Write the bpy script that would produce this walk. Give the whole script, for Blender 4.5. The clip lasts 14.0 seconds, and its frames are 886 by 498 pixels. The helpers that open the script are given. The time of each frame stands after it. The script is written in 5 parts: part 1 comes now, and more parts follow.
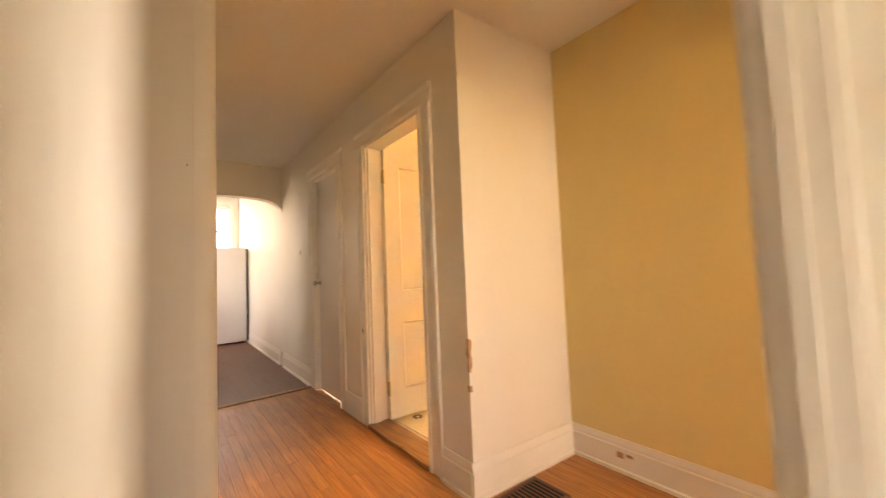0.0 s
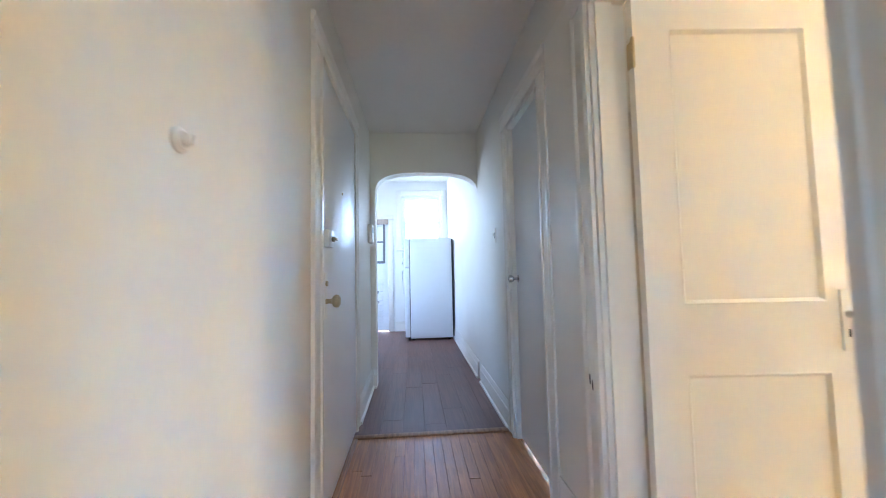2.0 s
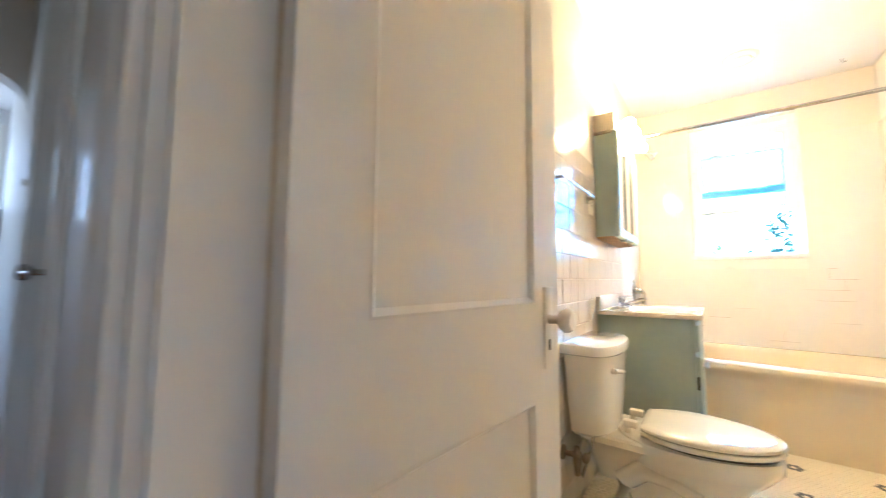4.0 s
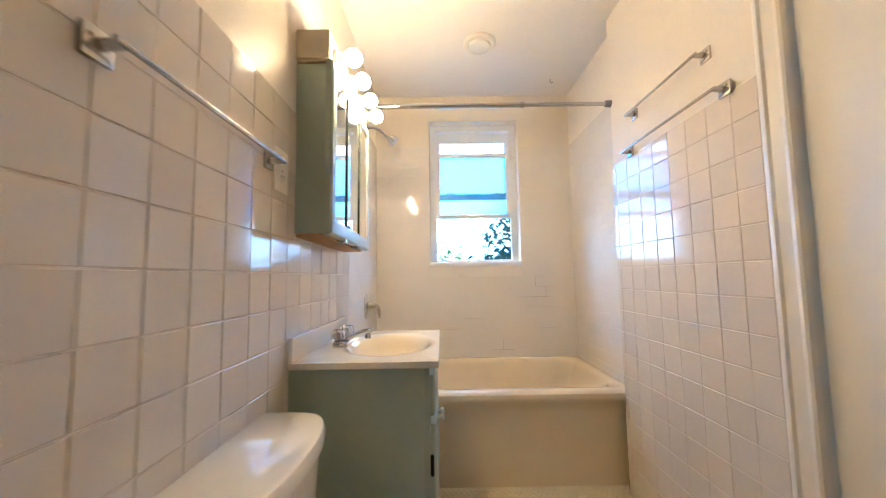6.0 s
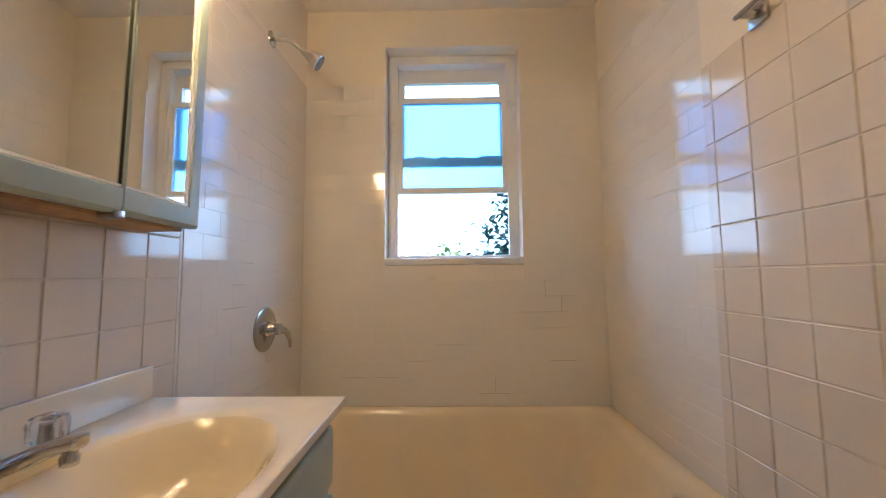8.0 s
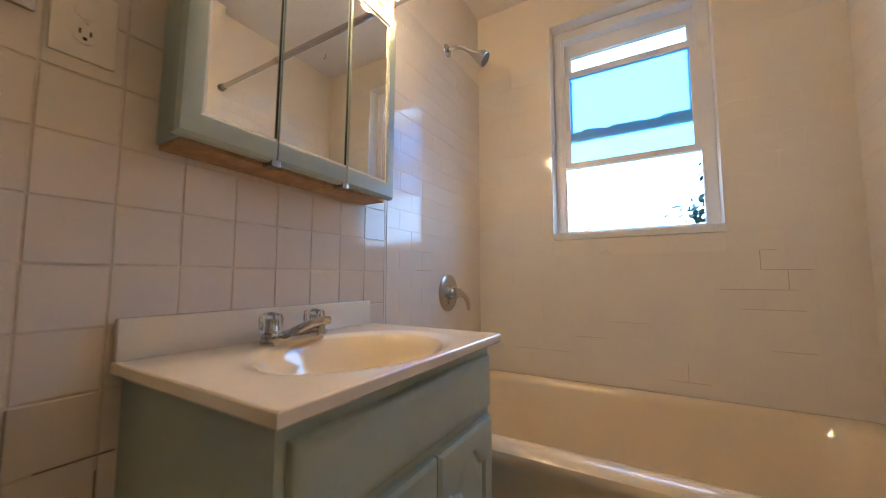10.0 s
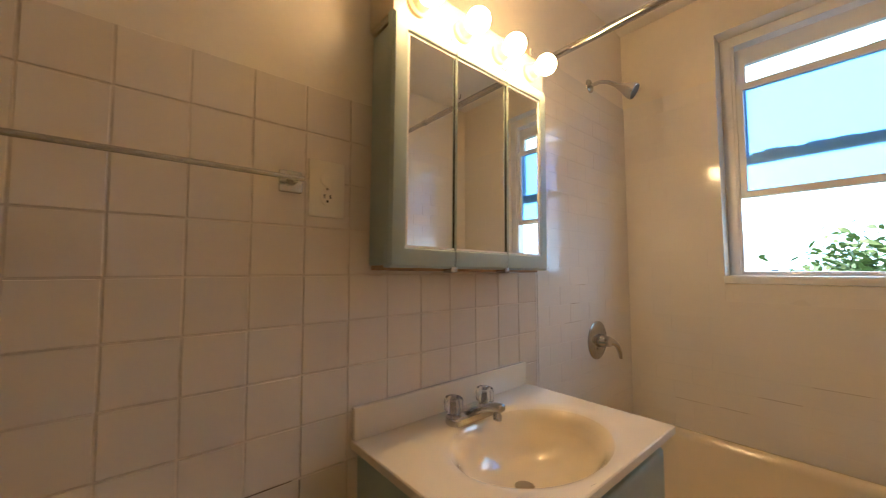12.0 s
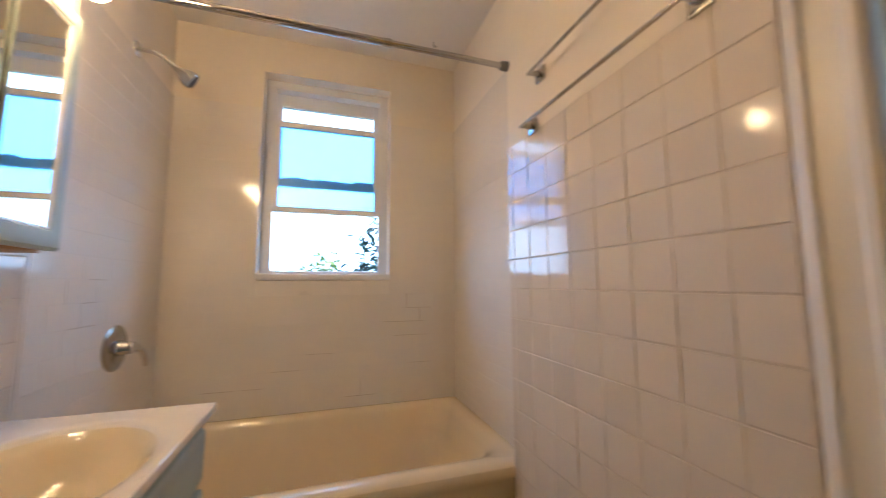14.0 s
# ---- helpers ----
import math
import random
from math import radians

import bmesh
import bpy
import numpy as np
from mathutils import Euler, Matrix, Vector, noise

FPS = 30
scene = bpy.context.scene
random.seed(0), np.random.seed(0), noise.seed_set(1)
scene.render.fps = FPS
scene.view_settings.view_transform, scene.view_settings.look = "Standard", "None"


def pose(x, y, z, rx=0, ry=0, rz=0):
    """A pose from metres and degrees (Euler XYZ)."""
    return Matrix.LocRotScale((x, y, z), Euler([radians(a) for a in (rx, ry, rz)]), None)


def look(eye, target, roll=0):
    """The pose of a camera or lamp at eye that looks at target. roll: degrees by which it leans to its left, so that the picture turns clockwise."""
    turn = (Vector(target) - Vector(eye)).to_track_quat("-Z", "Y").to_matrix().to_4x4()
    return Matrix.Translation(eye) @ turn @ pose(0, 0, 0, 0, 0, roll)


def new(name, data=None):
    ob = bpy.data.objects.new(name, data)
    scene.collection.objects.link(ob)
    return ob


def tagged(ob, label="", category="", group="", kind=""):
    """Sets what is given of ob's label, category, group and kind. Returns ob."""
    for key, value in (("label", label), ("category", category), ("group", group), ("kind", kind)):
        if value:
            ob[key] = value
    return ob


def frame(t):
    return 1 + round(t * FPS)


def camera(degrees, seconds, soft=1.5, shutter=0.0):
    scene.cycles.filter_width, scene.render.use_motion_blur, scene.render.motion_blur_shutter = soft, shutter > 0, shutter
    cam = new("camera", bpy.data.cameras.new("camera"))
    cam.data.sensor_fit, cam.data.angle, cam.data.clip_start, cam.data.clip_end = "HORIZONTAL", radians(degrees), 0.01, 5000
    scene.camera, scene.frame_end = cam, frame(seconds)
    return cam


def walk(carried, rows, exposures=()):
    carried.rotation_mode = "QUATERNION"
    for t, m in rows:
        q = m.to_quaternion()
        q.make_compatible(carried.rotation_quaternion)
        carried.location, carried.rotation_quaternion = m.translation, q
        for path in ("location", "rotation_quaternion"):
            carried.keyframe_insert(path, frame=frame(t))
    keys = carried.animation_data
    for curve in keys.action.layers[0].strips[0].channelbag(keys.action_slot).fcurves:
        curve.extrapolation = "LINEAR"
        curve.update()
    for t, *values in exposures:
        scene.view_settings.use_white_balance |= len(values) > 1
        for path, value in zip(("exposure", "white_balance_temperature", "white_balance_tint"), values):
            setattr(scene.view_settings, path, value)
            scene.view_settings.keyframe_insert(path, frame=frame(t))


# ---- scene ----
PATH = [
    (0, (2.455, -1.26, 1.107), (0.912, 0.008, 1.217), -2.3),
    (0.5, (2.186, -1.028, 1.097), (0.405, -0.125, 1.215), -1.9),
    (1, (1.89, -0.9, 1.096), (-0.018, -0.313, 1.217), -1.3),
    (1.5, (1.576, -0.787, 1.1), (-0.39, -0.441, 1.218), -0.8),
    (2, (1.251, -0.687, 1.081), (-0.734, -0.477, 1.2), -1.2),
    (2.5, (0.939, -0.58, 1.075), (-1.048, -0.384, 1.2), -1.2),
    (3, (0.718, -0.411, 1.049), (-1.18, 0.207, 1.175), -0.7),
    (3.5, (0.588, -0.278, 0.995), (-0.986, 0.943, 1.164), -0.2),
    (4, (0.525, -0.123, 1.01), (-0.665, 1.477, 1.171), 0.4),
    (4.2, (0.507, -0.051, 1.02), (-0.52, 1.657, 1.189), 0.1),
    (6.3, (0.493, 1.007, 1.102), (0.549, 3.001, 1.256), -0.9),
    (6.5, (0.525, 1.11, 1.095), (0.59, 3.103, 1.247), -0.9),
    (7, (0.619, 1.395, 1.093), (0.671, 3.388, 1.244), -0.3),
    (7.2, (0.645, 1.485, 1.097), (0.702, 3.478, 1.248), -0.6),
    (9.3, (0.786, 2.013, 1.137), (0.003, 3.847, 1.285), 0.6),
    (9.5, (0.787, 1.92, 1.093), (-0.157, 3.676, 1.248), 0.5),
    (10, (0.846, 1.732, 0.987), (-0.17, 3.447, 1.15), 0.0),
    (10.5, (0.865, 1.62, 0.956), (-0.156, 3.332, 1.118), -0.2),
    (11, (0.832, 1.55, 1.02), (-0.318, 3.179, 1.174), -0.5),
    (11.5, (0.784, 1.541, 1.149), (-0.609, 2.969, 1.288), 0.0),
    (12, (0.818, 1.594, 1.239), (-0.704, 2.885, 1.355), -0.2),
    (12.5, (0.959, 1.718, 1.244), (-0.407, 3.175, 1.356), -0.5),
    (13, (0.87, 1.752, 1.22), (0.529, 3.716, 1.383), 0.0),
    (13.5, (0.722, 1.621, 1.186), (0.847, 3.609, 1.369), 0.3),
    (14, (0.747, 1.511, 1.152), (1.364, 3.404, 1.346), -0.3),
]

cam = camera(101.7, 14.0, soft=1.0, shutter=0.4)
EXPOSURES = [(0.0, 3.8, 12000, 30), (0.5, 4.2, 9600, 28), (1.0, 3.9, 6900, 16), (1.5, 4.0, 5500, 10), (2.0, 3.85, 4850, 9), (2.5, 3.9, 5050, 9), (3.0, 3.8, 5300, 10), (3.5, 3.55, 5250, 10), (4.2, 2.65, 4850, 12),
             (6.5, 1.45, 4950, 17), (7.0, 1.15, 5150, 18), (9.5, 0.6, 5550, 23), (10.5, 1.1, 5200, 22), (11.0, 1.15, 5450, 22), (12.0, 0.55, 6200, 22), (12.5, 0.65, 5700, 24), (13.0, 0.55, 5750, 25), (14.0, 0.8, 5550, 24)]
walk(cam, [(t, look(eye, target, roll)) for t, eye, target, roll in PATH], EXPOSURES)

# ---- world, sun and window light ----
SKY, BULB, KITCHEN, WARM_ROOM, COOL_ROOM, SUN = 0.15, 62.0, 1.65, 2.9, 0.6, 5.0
world = bpy.data.worlds.new("world")
scene.world = world
world.use_nodes = True
sky = world.node_tree.nodes.new("ShaderNodeTexSky")
sky.sky_type, sky.sun_disc = "NISHITA", False
sky.sun_elevation, sky.sun_rotation = radians(74), radians(211)
world.node_tree.links.new(sky.outputs[0], world.node_tree.nodes["Background"].inputs[0])
world.node_tree.nodes["Background"].inputs[1].default_value = SKY
sun = new("sun", bpy.data.lights.new("sun", "SUN"))
sun.data.energy, sun.data.angle, sun.data.color = SUN, radians(1.0), (1.0, 0.94, 0.85)
sun.matrix_basis = look((-1.2, -2, 8), (0, 0, 0))

HALL = pose(0, 0, 0, 0, 0, -1.4)      # the hall stands a little askew to the bathroom


def area(name, m, w, h, energy, color):
    ob = new(name, bpy.data.lights.new(name, "AREA"))
    ob.data.shape, ob.data.size, ob.data.size_y = "RECTANGLE", w, h
    ob.data.energy, ob.data.color = energy, color
    ob.matrix_basis = m
    return ob


area("kitchen_window_light", HALL @ look((-5.52, -0.50, 1.98), (0, -0.50, 1.6)), 0.72, 0.98, KITCHEN, (0.86, 0.92, 1.0))
area("kitchen_door_light", HALL @ look((-5.52, -1.45, 1.62), (0, -1.45, 1.2)), 0.60, 0.76, KITCHEN * 0.7, (0.86, 0.92, 1.0))
# fill lamp in an added, unseen south opening; brightens kitchen and hall
area("kitchen_fill_light", HALL @ look((-3.9, -2.78, 1.65), (-3.6, 0, 1.45)), 1.10, 1.20, KITCHEN * 1.4, (0.86, 0.92, 1.0))
area("bedroom_window_light", HALL @ look((5.06, 0.4, 1.5), (0, 0.3, 1.2)), 1.16, 1.26, WARM_ROOM, (1.0, 0.72, 0.40))
area("front_window_light", HALL @ look((5.06, -1.3, 1.5), (0, -1.1, 1.2)), 1.16, 1.26, COOL_ROOM, (1.0, 0.90, 0.72))


# ---- materials ----
def mat(name, color, rough=0.5, metal=0.0, scale=6.0, vary=0.06, grain=60.0, bump=0.05, coat=0.0, spread=0.0):
    """A surface with broad stains, fine grain, and a change of tone from piece to piece."""
    m = bpy.data.materials.new(name)
    m.use_nodes = True
    n, l = m.node_tree.nodes, m.node_tree.links
    p = n["Principled BSDF"]
    tc = n.new("ShaderNodeNewGeometry")
    big, small = n.new("ShaderNodeTexNoise"), n.new("ShaderNodeTexNoise")
    big.inputs["Scale"].default_value, small.inputs["Scale"].default_value = scale, grain
    big.inputs["Detail"].default_value = 5
    for t in (big, small):
        l.new(tc.outputs["Position"], t.inputs["Vector"])
    add = n.new("ShaderNodeMath")
    add.operation = "MULTIPLY_ADD"
    add.inputs[1].default_value = 0.35
    l.new(small.outputs["Fac"], add.inputs[0])
    l.new(big.outputs["Fac"], add.inputs[2])
    rng = n.new("ShaderNodeMapRange")
    rng.inputs["From Min"].default_value, rng.inputs["From Max"].default_value = 0.35, 1.0
    rng.inputs["To Min"].default_value, rng.inputs["To Max"].default_value = 1.0 - vary, 1.0 + vary
    l.new(add.outputs[0], rng.inputs["Value"])
    value = rng.outputs[0]
    if spread:
        info, r2, mul = n.new("ShaderNodeObjectInfo"), n.new("ShaderNodeMapRange"), n.new("ShaderNodeMath")
        r2.inputs["To Min"].default_value, r2.inputs["To Max"].default_value = 1 - spread, 1 + spread
        mul.operation = "MULTIPLY"
        l.new(info.outputs["Random"], r2.inputs["Value"])
        l.new(r2.outputs[0], mul.inputs[0])
        l.new(value, mul.inputs[1])
        value = mul.outputs[0]
    hsv = n.new("ShaderNodeHueSaturation")
    hsv.inputs["Color"].default_value = (*color, 1)
    l.new(value, hsv.inputs["Value"])
    l.new(hsv.outputs[0], p.inputs["Base Color"])
    rr = n.new("ShaderNodeMapRange")
    rr.inputs["To Min"].default_value, rr.inputs["To Max"].default_value = max(rough - 0.08, 0.02), min(rough + 0.08, 1)
    l.new(big.outputs["Fac"], rr.inputs["Value"])
    l.new(rr.outputs[0], p.inputs["Roughness"])
    p.inputs["Metallic"].default_value = metal
    p.inputs["Coat Weight"].default_value = coat
    p.inputs["Coat Roughness"].default_value = 0.08
    if bump:
        b = n.new("ShaderNodeBump")
        b.inputs["Strength"].default_value, b.inputs["Distance"].default_value = bump, 0.004
        l.new(add.outputs[0], b.inputs["Height"])
        l.new(b.outputs[0], p.inputs["Normal"])
    return m


def wood(name, dark, light, rough, along, spread, stretch=14.0):
    """Boards with grain along one axis, each of its own tone."""
    m = bpy.data.materials.new(name)
    m.use_nodes = True
    n, l = m.node_tree.nodes, m.node_tree.links
    p = n["Principled BSDF"]
    geo, mp, info = n.new("ShaderNodeNewGeometry"), n.new("ShaderNodeMapping"), n.new("ShaderNodeObjectInfo")
    sc = [90.0, 90.0, 90.0]
    sc[along] = 90.0 / stretch
    mp.inputs["Scale"].default_value = sc
    l.new(geo.outputs["Position"], mp.inputs["Vector"])
    rnd = n.new("ShaderNodeVectorMath")
    rnd.operation = "SCALE"
    rnd.inputs[0].default_value = (31, 17, 53)
    l.new(info.outputs["Random"], rnd.inputs["Scale"])
    l.new(rnd.outputs[0], mp.inputs["Location"])
    a, b = n.new("ShaderNodeTexNoise"), n.new("ShaderNodeTexNoise")
    a.inputs["Scale"].default_value, a.inputs["Detail"].default_value, a.inputs["Distortion"].default_value = 0.5, 6, 1.2
    b.inputs["Scale"].default_value, b.inputs["Detail"].default_value = 1.6, 4
    l.new(mp.outputs[0], a.inputs["Vector"])
    l.new(geo.outputs["Position"], b.inputs["Vector"])
    ramp = n.new("ShaderNodeValToRGB")
    ramp.color_ramp.elements[0].position, ramp.color_ramp.elements[1].position = 0.3, 0.72
    ramp.color_ramp.elements[0].color, ramp.color_ramp.elements[1].color = (*dark, 1), (*light, 1)
    l.new(a.outputs["Fac"], ramp.inputs["Fac"])
    r1, r2, mul = n.new("ShaderNodeMapRange"), n.new("ShaderNodeMapRange"), n.new("ShaderNodeMath")
    r1.inputs["To Min"].default_value, r1.inputs["To Max"].default_value = 1 - spread, 1 + spread
    r2.inputs["From Min"].default_value, r2.inputs["From Max"].default_value = 0.3, 0.7
    r2.inputs["To Min"].default_value, r2.inputs["To Max"].default_value = 0.8, 1.12
    mul.operation = "MULTIPLY"
    l.new(info.outputs["Random"], r1.inputs["Value"])
    l.new(b.outputs["Fac"], r2.inputs["Value"])
    l.new(r1.outputs[0], mul.inputs[0])
    l.new(r2.outputs[0], mul.inputs[1])
    hsv = n.new("ShaderNodeHueSaturation")
    l.new(ramp.outputs[0], hsv.inputs["Color"])
    l.new(mul.outputs[0], hsv.inputs["Value"])
    l.new(hsv.outputs[0], p.inputs["Base Color"])
    r3 = n.new("ShaderNodeMapRange")
    r3.inputs["To Min"].default_value, r3.inputs["To Max"].default_value = rough - 0.1, rough + 0.15
    l.new(b.outputs["Fac"], r3.inputs["Value"])
    l.new(r3.outputs[0], p.inputs["Roughness"])
    bp = n.new("ShaderNodeBump")
    bp.inputs["Strength"].default_value, bp.inputs["Distance"].default_value = 0.12, 0.002
    l.new(a.outputs["Fac"], bp.inputs["Height"])
    l.new(bp.outputs[0], p.inputs["Normal"])
    return m


def glass(name, color, rough):
    m = bpy.data.materials.new(name)
    m.use_nodes = True
    n, l = m.node_tree.nodes, m.node_tree.links
    p = n["Principled BSDF"]
    p.inputs["Base Color"].default_value = (*color, 1)
    p.inputs["Transmission Weight"].default_value = 1
    p.inputs["Roughness"].default_value = rough
    p.inputs["IOR"].default_value = 1.45
    return m


def glow(name, color, strength):
    m = bpy.data.materials.new(name)
    m.use_nodes = True
    p = m.node_tree.nodes["Principled BSDF"]
    p.inputs["Base Color"].default_value = (0.9, 0.9, 0.88, 1)
    p.inputs["Emission Color"].default_value = (*color, 1)
    p.inputs["Emission Strength"].default_value = strength
    return m


PLASTER = mat("cream_plaster", (0.77, 0.73, 0.65), 0.62, scale=2.2, vary=0.035, grain=35, bump=0.15)
YELLOW = mat("yellow_plaster", (0.78, 0.62, 0.30), 0.5, scale=2.0, vary=0.05, grain=35, bump=0.2)
BATHPAINT = mat("bath_paint", (0.78, 0.71, 0.60), 0.4, scale=2.5, vary=0.04, grain=40, bump=0.2)
CEIL = mat("ceiling_paint", (0.80, 0.76, 0.70), 0.75, scale=1.6, vary=0.04, grain=30, bump=0.2)
TRIM = mat("white_trim_gloss", (0.79, 0.75, 0.68), 0.34, scale=5, vary=0.02, grain=40, bump=0.06)
SLAB = mat("white_door_gloss", (0.78, 0.77, 0.76), 0.42, scale=3, vary=0.02, grain=18, bump=0.05)
KITCHENWALL = mat("kitchen_paint", (0.80, 0.78, 0.74), 0.5, scale=2.5, vary=0.04, bump=0.2)
TILE = mat("glazed_tile", (0.71, 0.63, 0.53), 0.11, scale=3, vary=0.03, grain=9, bump=0.12, spread=0.035)
SUBWAY = mat("subway_tile", (0.80, 0.75, 0.68), 0.12, scale=3, vary=0.03, grain=9, bump=0.08, spread=0.010)
GROUT = mat("grout", (0.66, 0.57, 0.46), 0.7, scale=5, vary=0.3, grain=70, bump=0.2)
GROUT2 = mat("pale_grout", (0.80, 0.75, 0.68), 0.3, scale=4, vary=0.06, grain=70, bump=0.2)
OPENJOINT = mat("open_joint_dirt", (0.42, 0.33, 0.24), 0.8, scale=60, vary=0.3)
HEXW = mat("white_mosaic", (0.76, 0.67, 0.49), 0.3, scale=4, vary=0.12, grain=50, bump=0.03)
HEXB = mat("black_mosaic", (0.05, 0.045, 0.045), 0.3, vary=0.2)
OAK = wood("oak_strip", (0.36, 0.135, 0.040), (0.62, 0.28, 0.09), 0.34, 0, 0.10)
DARKBOARD = wood("dark_vinyl_plank", (0.115, 0.050, 0.033), (0.185, 0.088, 0.060), 0.42, 0, 0.07, 24)
SADDLE = wood("worn_saddle", (0.22, 0.10, 0.045), (0.50, 0.27, 0.12), 0.45, 0, 0.1)
BARE = mat("bare_wood", (0.42, 0.25, 0.13), 0.7, scale=30, vary=0.3)
SUBFLOOR = mat("floor_gap", (0.27, 0.12, 0.055), 0.9)
SAGE = mat("sage_paint", (0.40, 0.47, 0.41), 0.38, scale=5, vary=0.08, grain=45, bump=0.15)
MARBLE = mat("cast_marble", (0.82, 0.74, 0.60), 0.18, scale=3, vary=0.03, grain=12, bump=0.02, coat=0.5)
ENAMEL = mat("tub_enamel", (0.82, 0.69, 0.48), 0.13, scale=2.5, vary=0.04, grain=12, bump=0.02, coat=0.5)
# the marble made yellower: warm light bounced within the bowl, put into its colour
BOWLGLAZE = mat("bounce_tinted_bowl_glaze", (0.82, 0.71, 0.52), 0.10, scale=4, vary=0.05, grain=12, bump=0.02, coat=0.5)
CHINA = mat("vitreous_china", (0.83, 0.79, 0.70), 0.10, scale=3, vary=0.02, bump=0.0, coat=0.4)
PLASTIC = mat("ivory_plastic", (0.78, 0.72, 0.60), 0.35, vary=0.03, bump=0.0)
AGED = mat("aged_cream_enamel", (0.56, 0.48, 0.35), 0.4, vary=0.04, bump=0.0)
CHROME = mat("chrome", (0.55, 0.54, 0.53), 0.08, metal=1.0, vary=0.05, bump=0.0)
STEEL = mat("dull_chrome", (0.46, 0.45, 0.43), 0.24, metal=1.0, vary=0.12, grain=90, bump=0.02)
BRASS = mat("old_brass", (0.50, 0.40, 0.24), 0.32, metal=1.0, vary=0.25, grain=80)
RUST = mat("rusty_valve", (0.22, 0.15, 0.09), 0.6, metal=0.5, scale=40, vary=0.4)
PORCELAIN = mat("white_porcelain_knob", (0.82, 0.79, 0.72), 0.12, vary=0.02, bump=0.0)
FRIDGE = mat("fridge_enamel", (0.78, 0.79, 0.82), 0.35, scale=4, vary=0.02, grain=150, bump=0.08)
BLACK = mat("black_rubber", (0.03, 0.03, 0.032), 0.6)
DARKHOLE = mat("dark_slot", (0.012, 0.010, 0.009), 0.8, bump=0.0)
BLIND = mat("brown_valance", (0.42, 0.34, 0.28), 0.6, scale=30, vary=0.15)
SASH = mat("white_sash", (0.80, 0.80, 0.80), 0.3, scale=6, vary=0.05, grain=40, bump=0.1)
GREY = mat("grey_nozzle", (0.16, 0.16, 0.17), 0.5)
LEAF_D = mat("dark_leaf", (0.035, 0.10, 0.085), 0.45, scale=3, vary=0.4, bump=0.0)
LEAF_L = mat("light_leaf", (0.22, 0.34, 0.12), 0.5, scale=3, vary=0.4, bump=0.0)
BARK = mat("bark", (0.12, 0.09, 0.07), 0.9, scale=12, vary=0.3, bump=0.5)
GRASS = mat("far_ground", (0.09, 0.12, 0.05), 0.9, scale=0.5, vary=0.3)
CLEAR = glass("clear_glass", (0.96, 0.98, 1.0), 0.0)
FROST = glass("frosted_glass", (0.24, 0.55, 0.92), 0.32)
TINTED = glass("blue_tinted_glass", (0.90, 0.97, 1.0), 0.0)
ACRYLIC = glass("acrylic", (0.93, 0.91, 0.88), 0.10)
LAMP = glow("bulb_glow", (1.0, 0.67, 0.28), BULB)
HAZE = glow("bright_sky", (0.42, 0.74, 1.0), 4.0)
MIRROR = bpy.data.materials.new("mirror")
MIRROR.use_nodes = True
MIRROR.node_tree.nodes["Principled BSDF"].inputs["Base Color"].default_value = (0.86, 0.87, 0.85, 1)
MIRROR.node_tree.nodes["Principled BSDF"].inputs["Metallic"].default_value = 1
MIRROR.node_tree.nodes["Principled BSDF"].inputs["Roughness"].default_value = 0.015


# ---- shapes ----
def B():
    return bmesh.new()


def add(bm, other, m=None):
    """Joins one bmesh into another, moved by m."""
    me = bpy.data.meshes.new("tmp")
    if m is not None:
        other.transform(m)
    other.to_mesh(me)
    bm.from_mesh(me)
    bpy.data.meshes.remove(me)
    other.free()
    return bm


def box(bm, x0, x1, y0, y1, z0, z1, bevel=0.0, seg=2):
    t = B()
    bmesh.ops.create_cube(t, size=1, matrix=Matrix.Translation(((x0 + x1) / 2, (y0 + y1) / 2, (z0 + z1) / 2)) @ Matrix.Diagonal((abs(x1 - x0), abs(y1 - y0), abs(z1 - z0), 1)))
    if bevel:
        bmesh.ops.bevel(t, geom=t.edges[:], offset=bevel, segments=seg, profile=0.5, affect="EDGES")
    return add(bm, t)


def rod(bm, p, q, r, r2=None, seg=20):
    p, q = Vector(p), Vector(q)
    t = B()
    bmesh.ops.create_cone(t, cap_ends=True, segments=seg, radius1=r, radius2=r if r2 is None else r2, depth=(q - p).length)
    return add(bm, t, Matrix.Translation((p + q) / 2) @ (q - p).to_track_quat("Z", "Y").to_matrix().to_4x4())


def ball(bm, c, r, sx=1, sy=1, sz=1, seg=24):
    t = B()
    bmesh.ops.create_uvsphere(t, u_segments=seg, v_segments=seg // 2, radius=r)
    return add(bm, t, Matrix.Translation(c) @ Matrix.Diagonal((sx, sy, sz, 1)))


def loft(bm, rings, cap0=True, cap1=True, closed=True):
    """A skin over rings of points, all of one count."""
    vs = [[bm.verts.new(p) for p in r] for r in rings]
    n = len(vs[0])
    for a, b in zip(vs, vs[1:]):
        for i in range(n if closed else n - 1):
            j = (i + 1) % n
            bm.faces.new((a[i], a[j], b[j], b[i]))
    if cap0:
        bm.faces.new(list(reversed(vs[0])))
    if cap1:
        bm.faces.new(vs[-1])
    return bm


def lathe(bm, profile, m=None, seg=32):
    """Profile of (radius, height) turned round z, then moved by m."""
    t = B()
    loft(t, [[(max(r, 1e-4) * math.cos(a), max(r, 1e-4) * math.sin(a), h) for a in (2 * math.pi * i / seg for i in range(seg))] for r, h in profile])
    return add(bm, t, m)


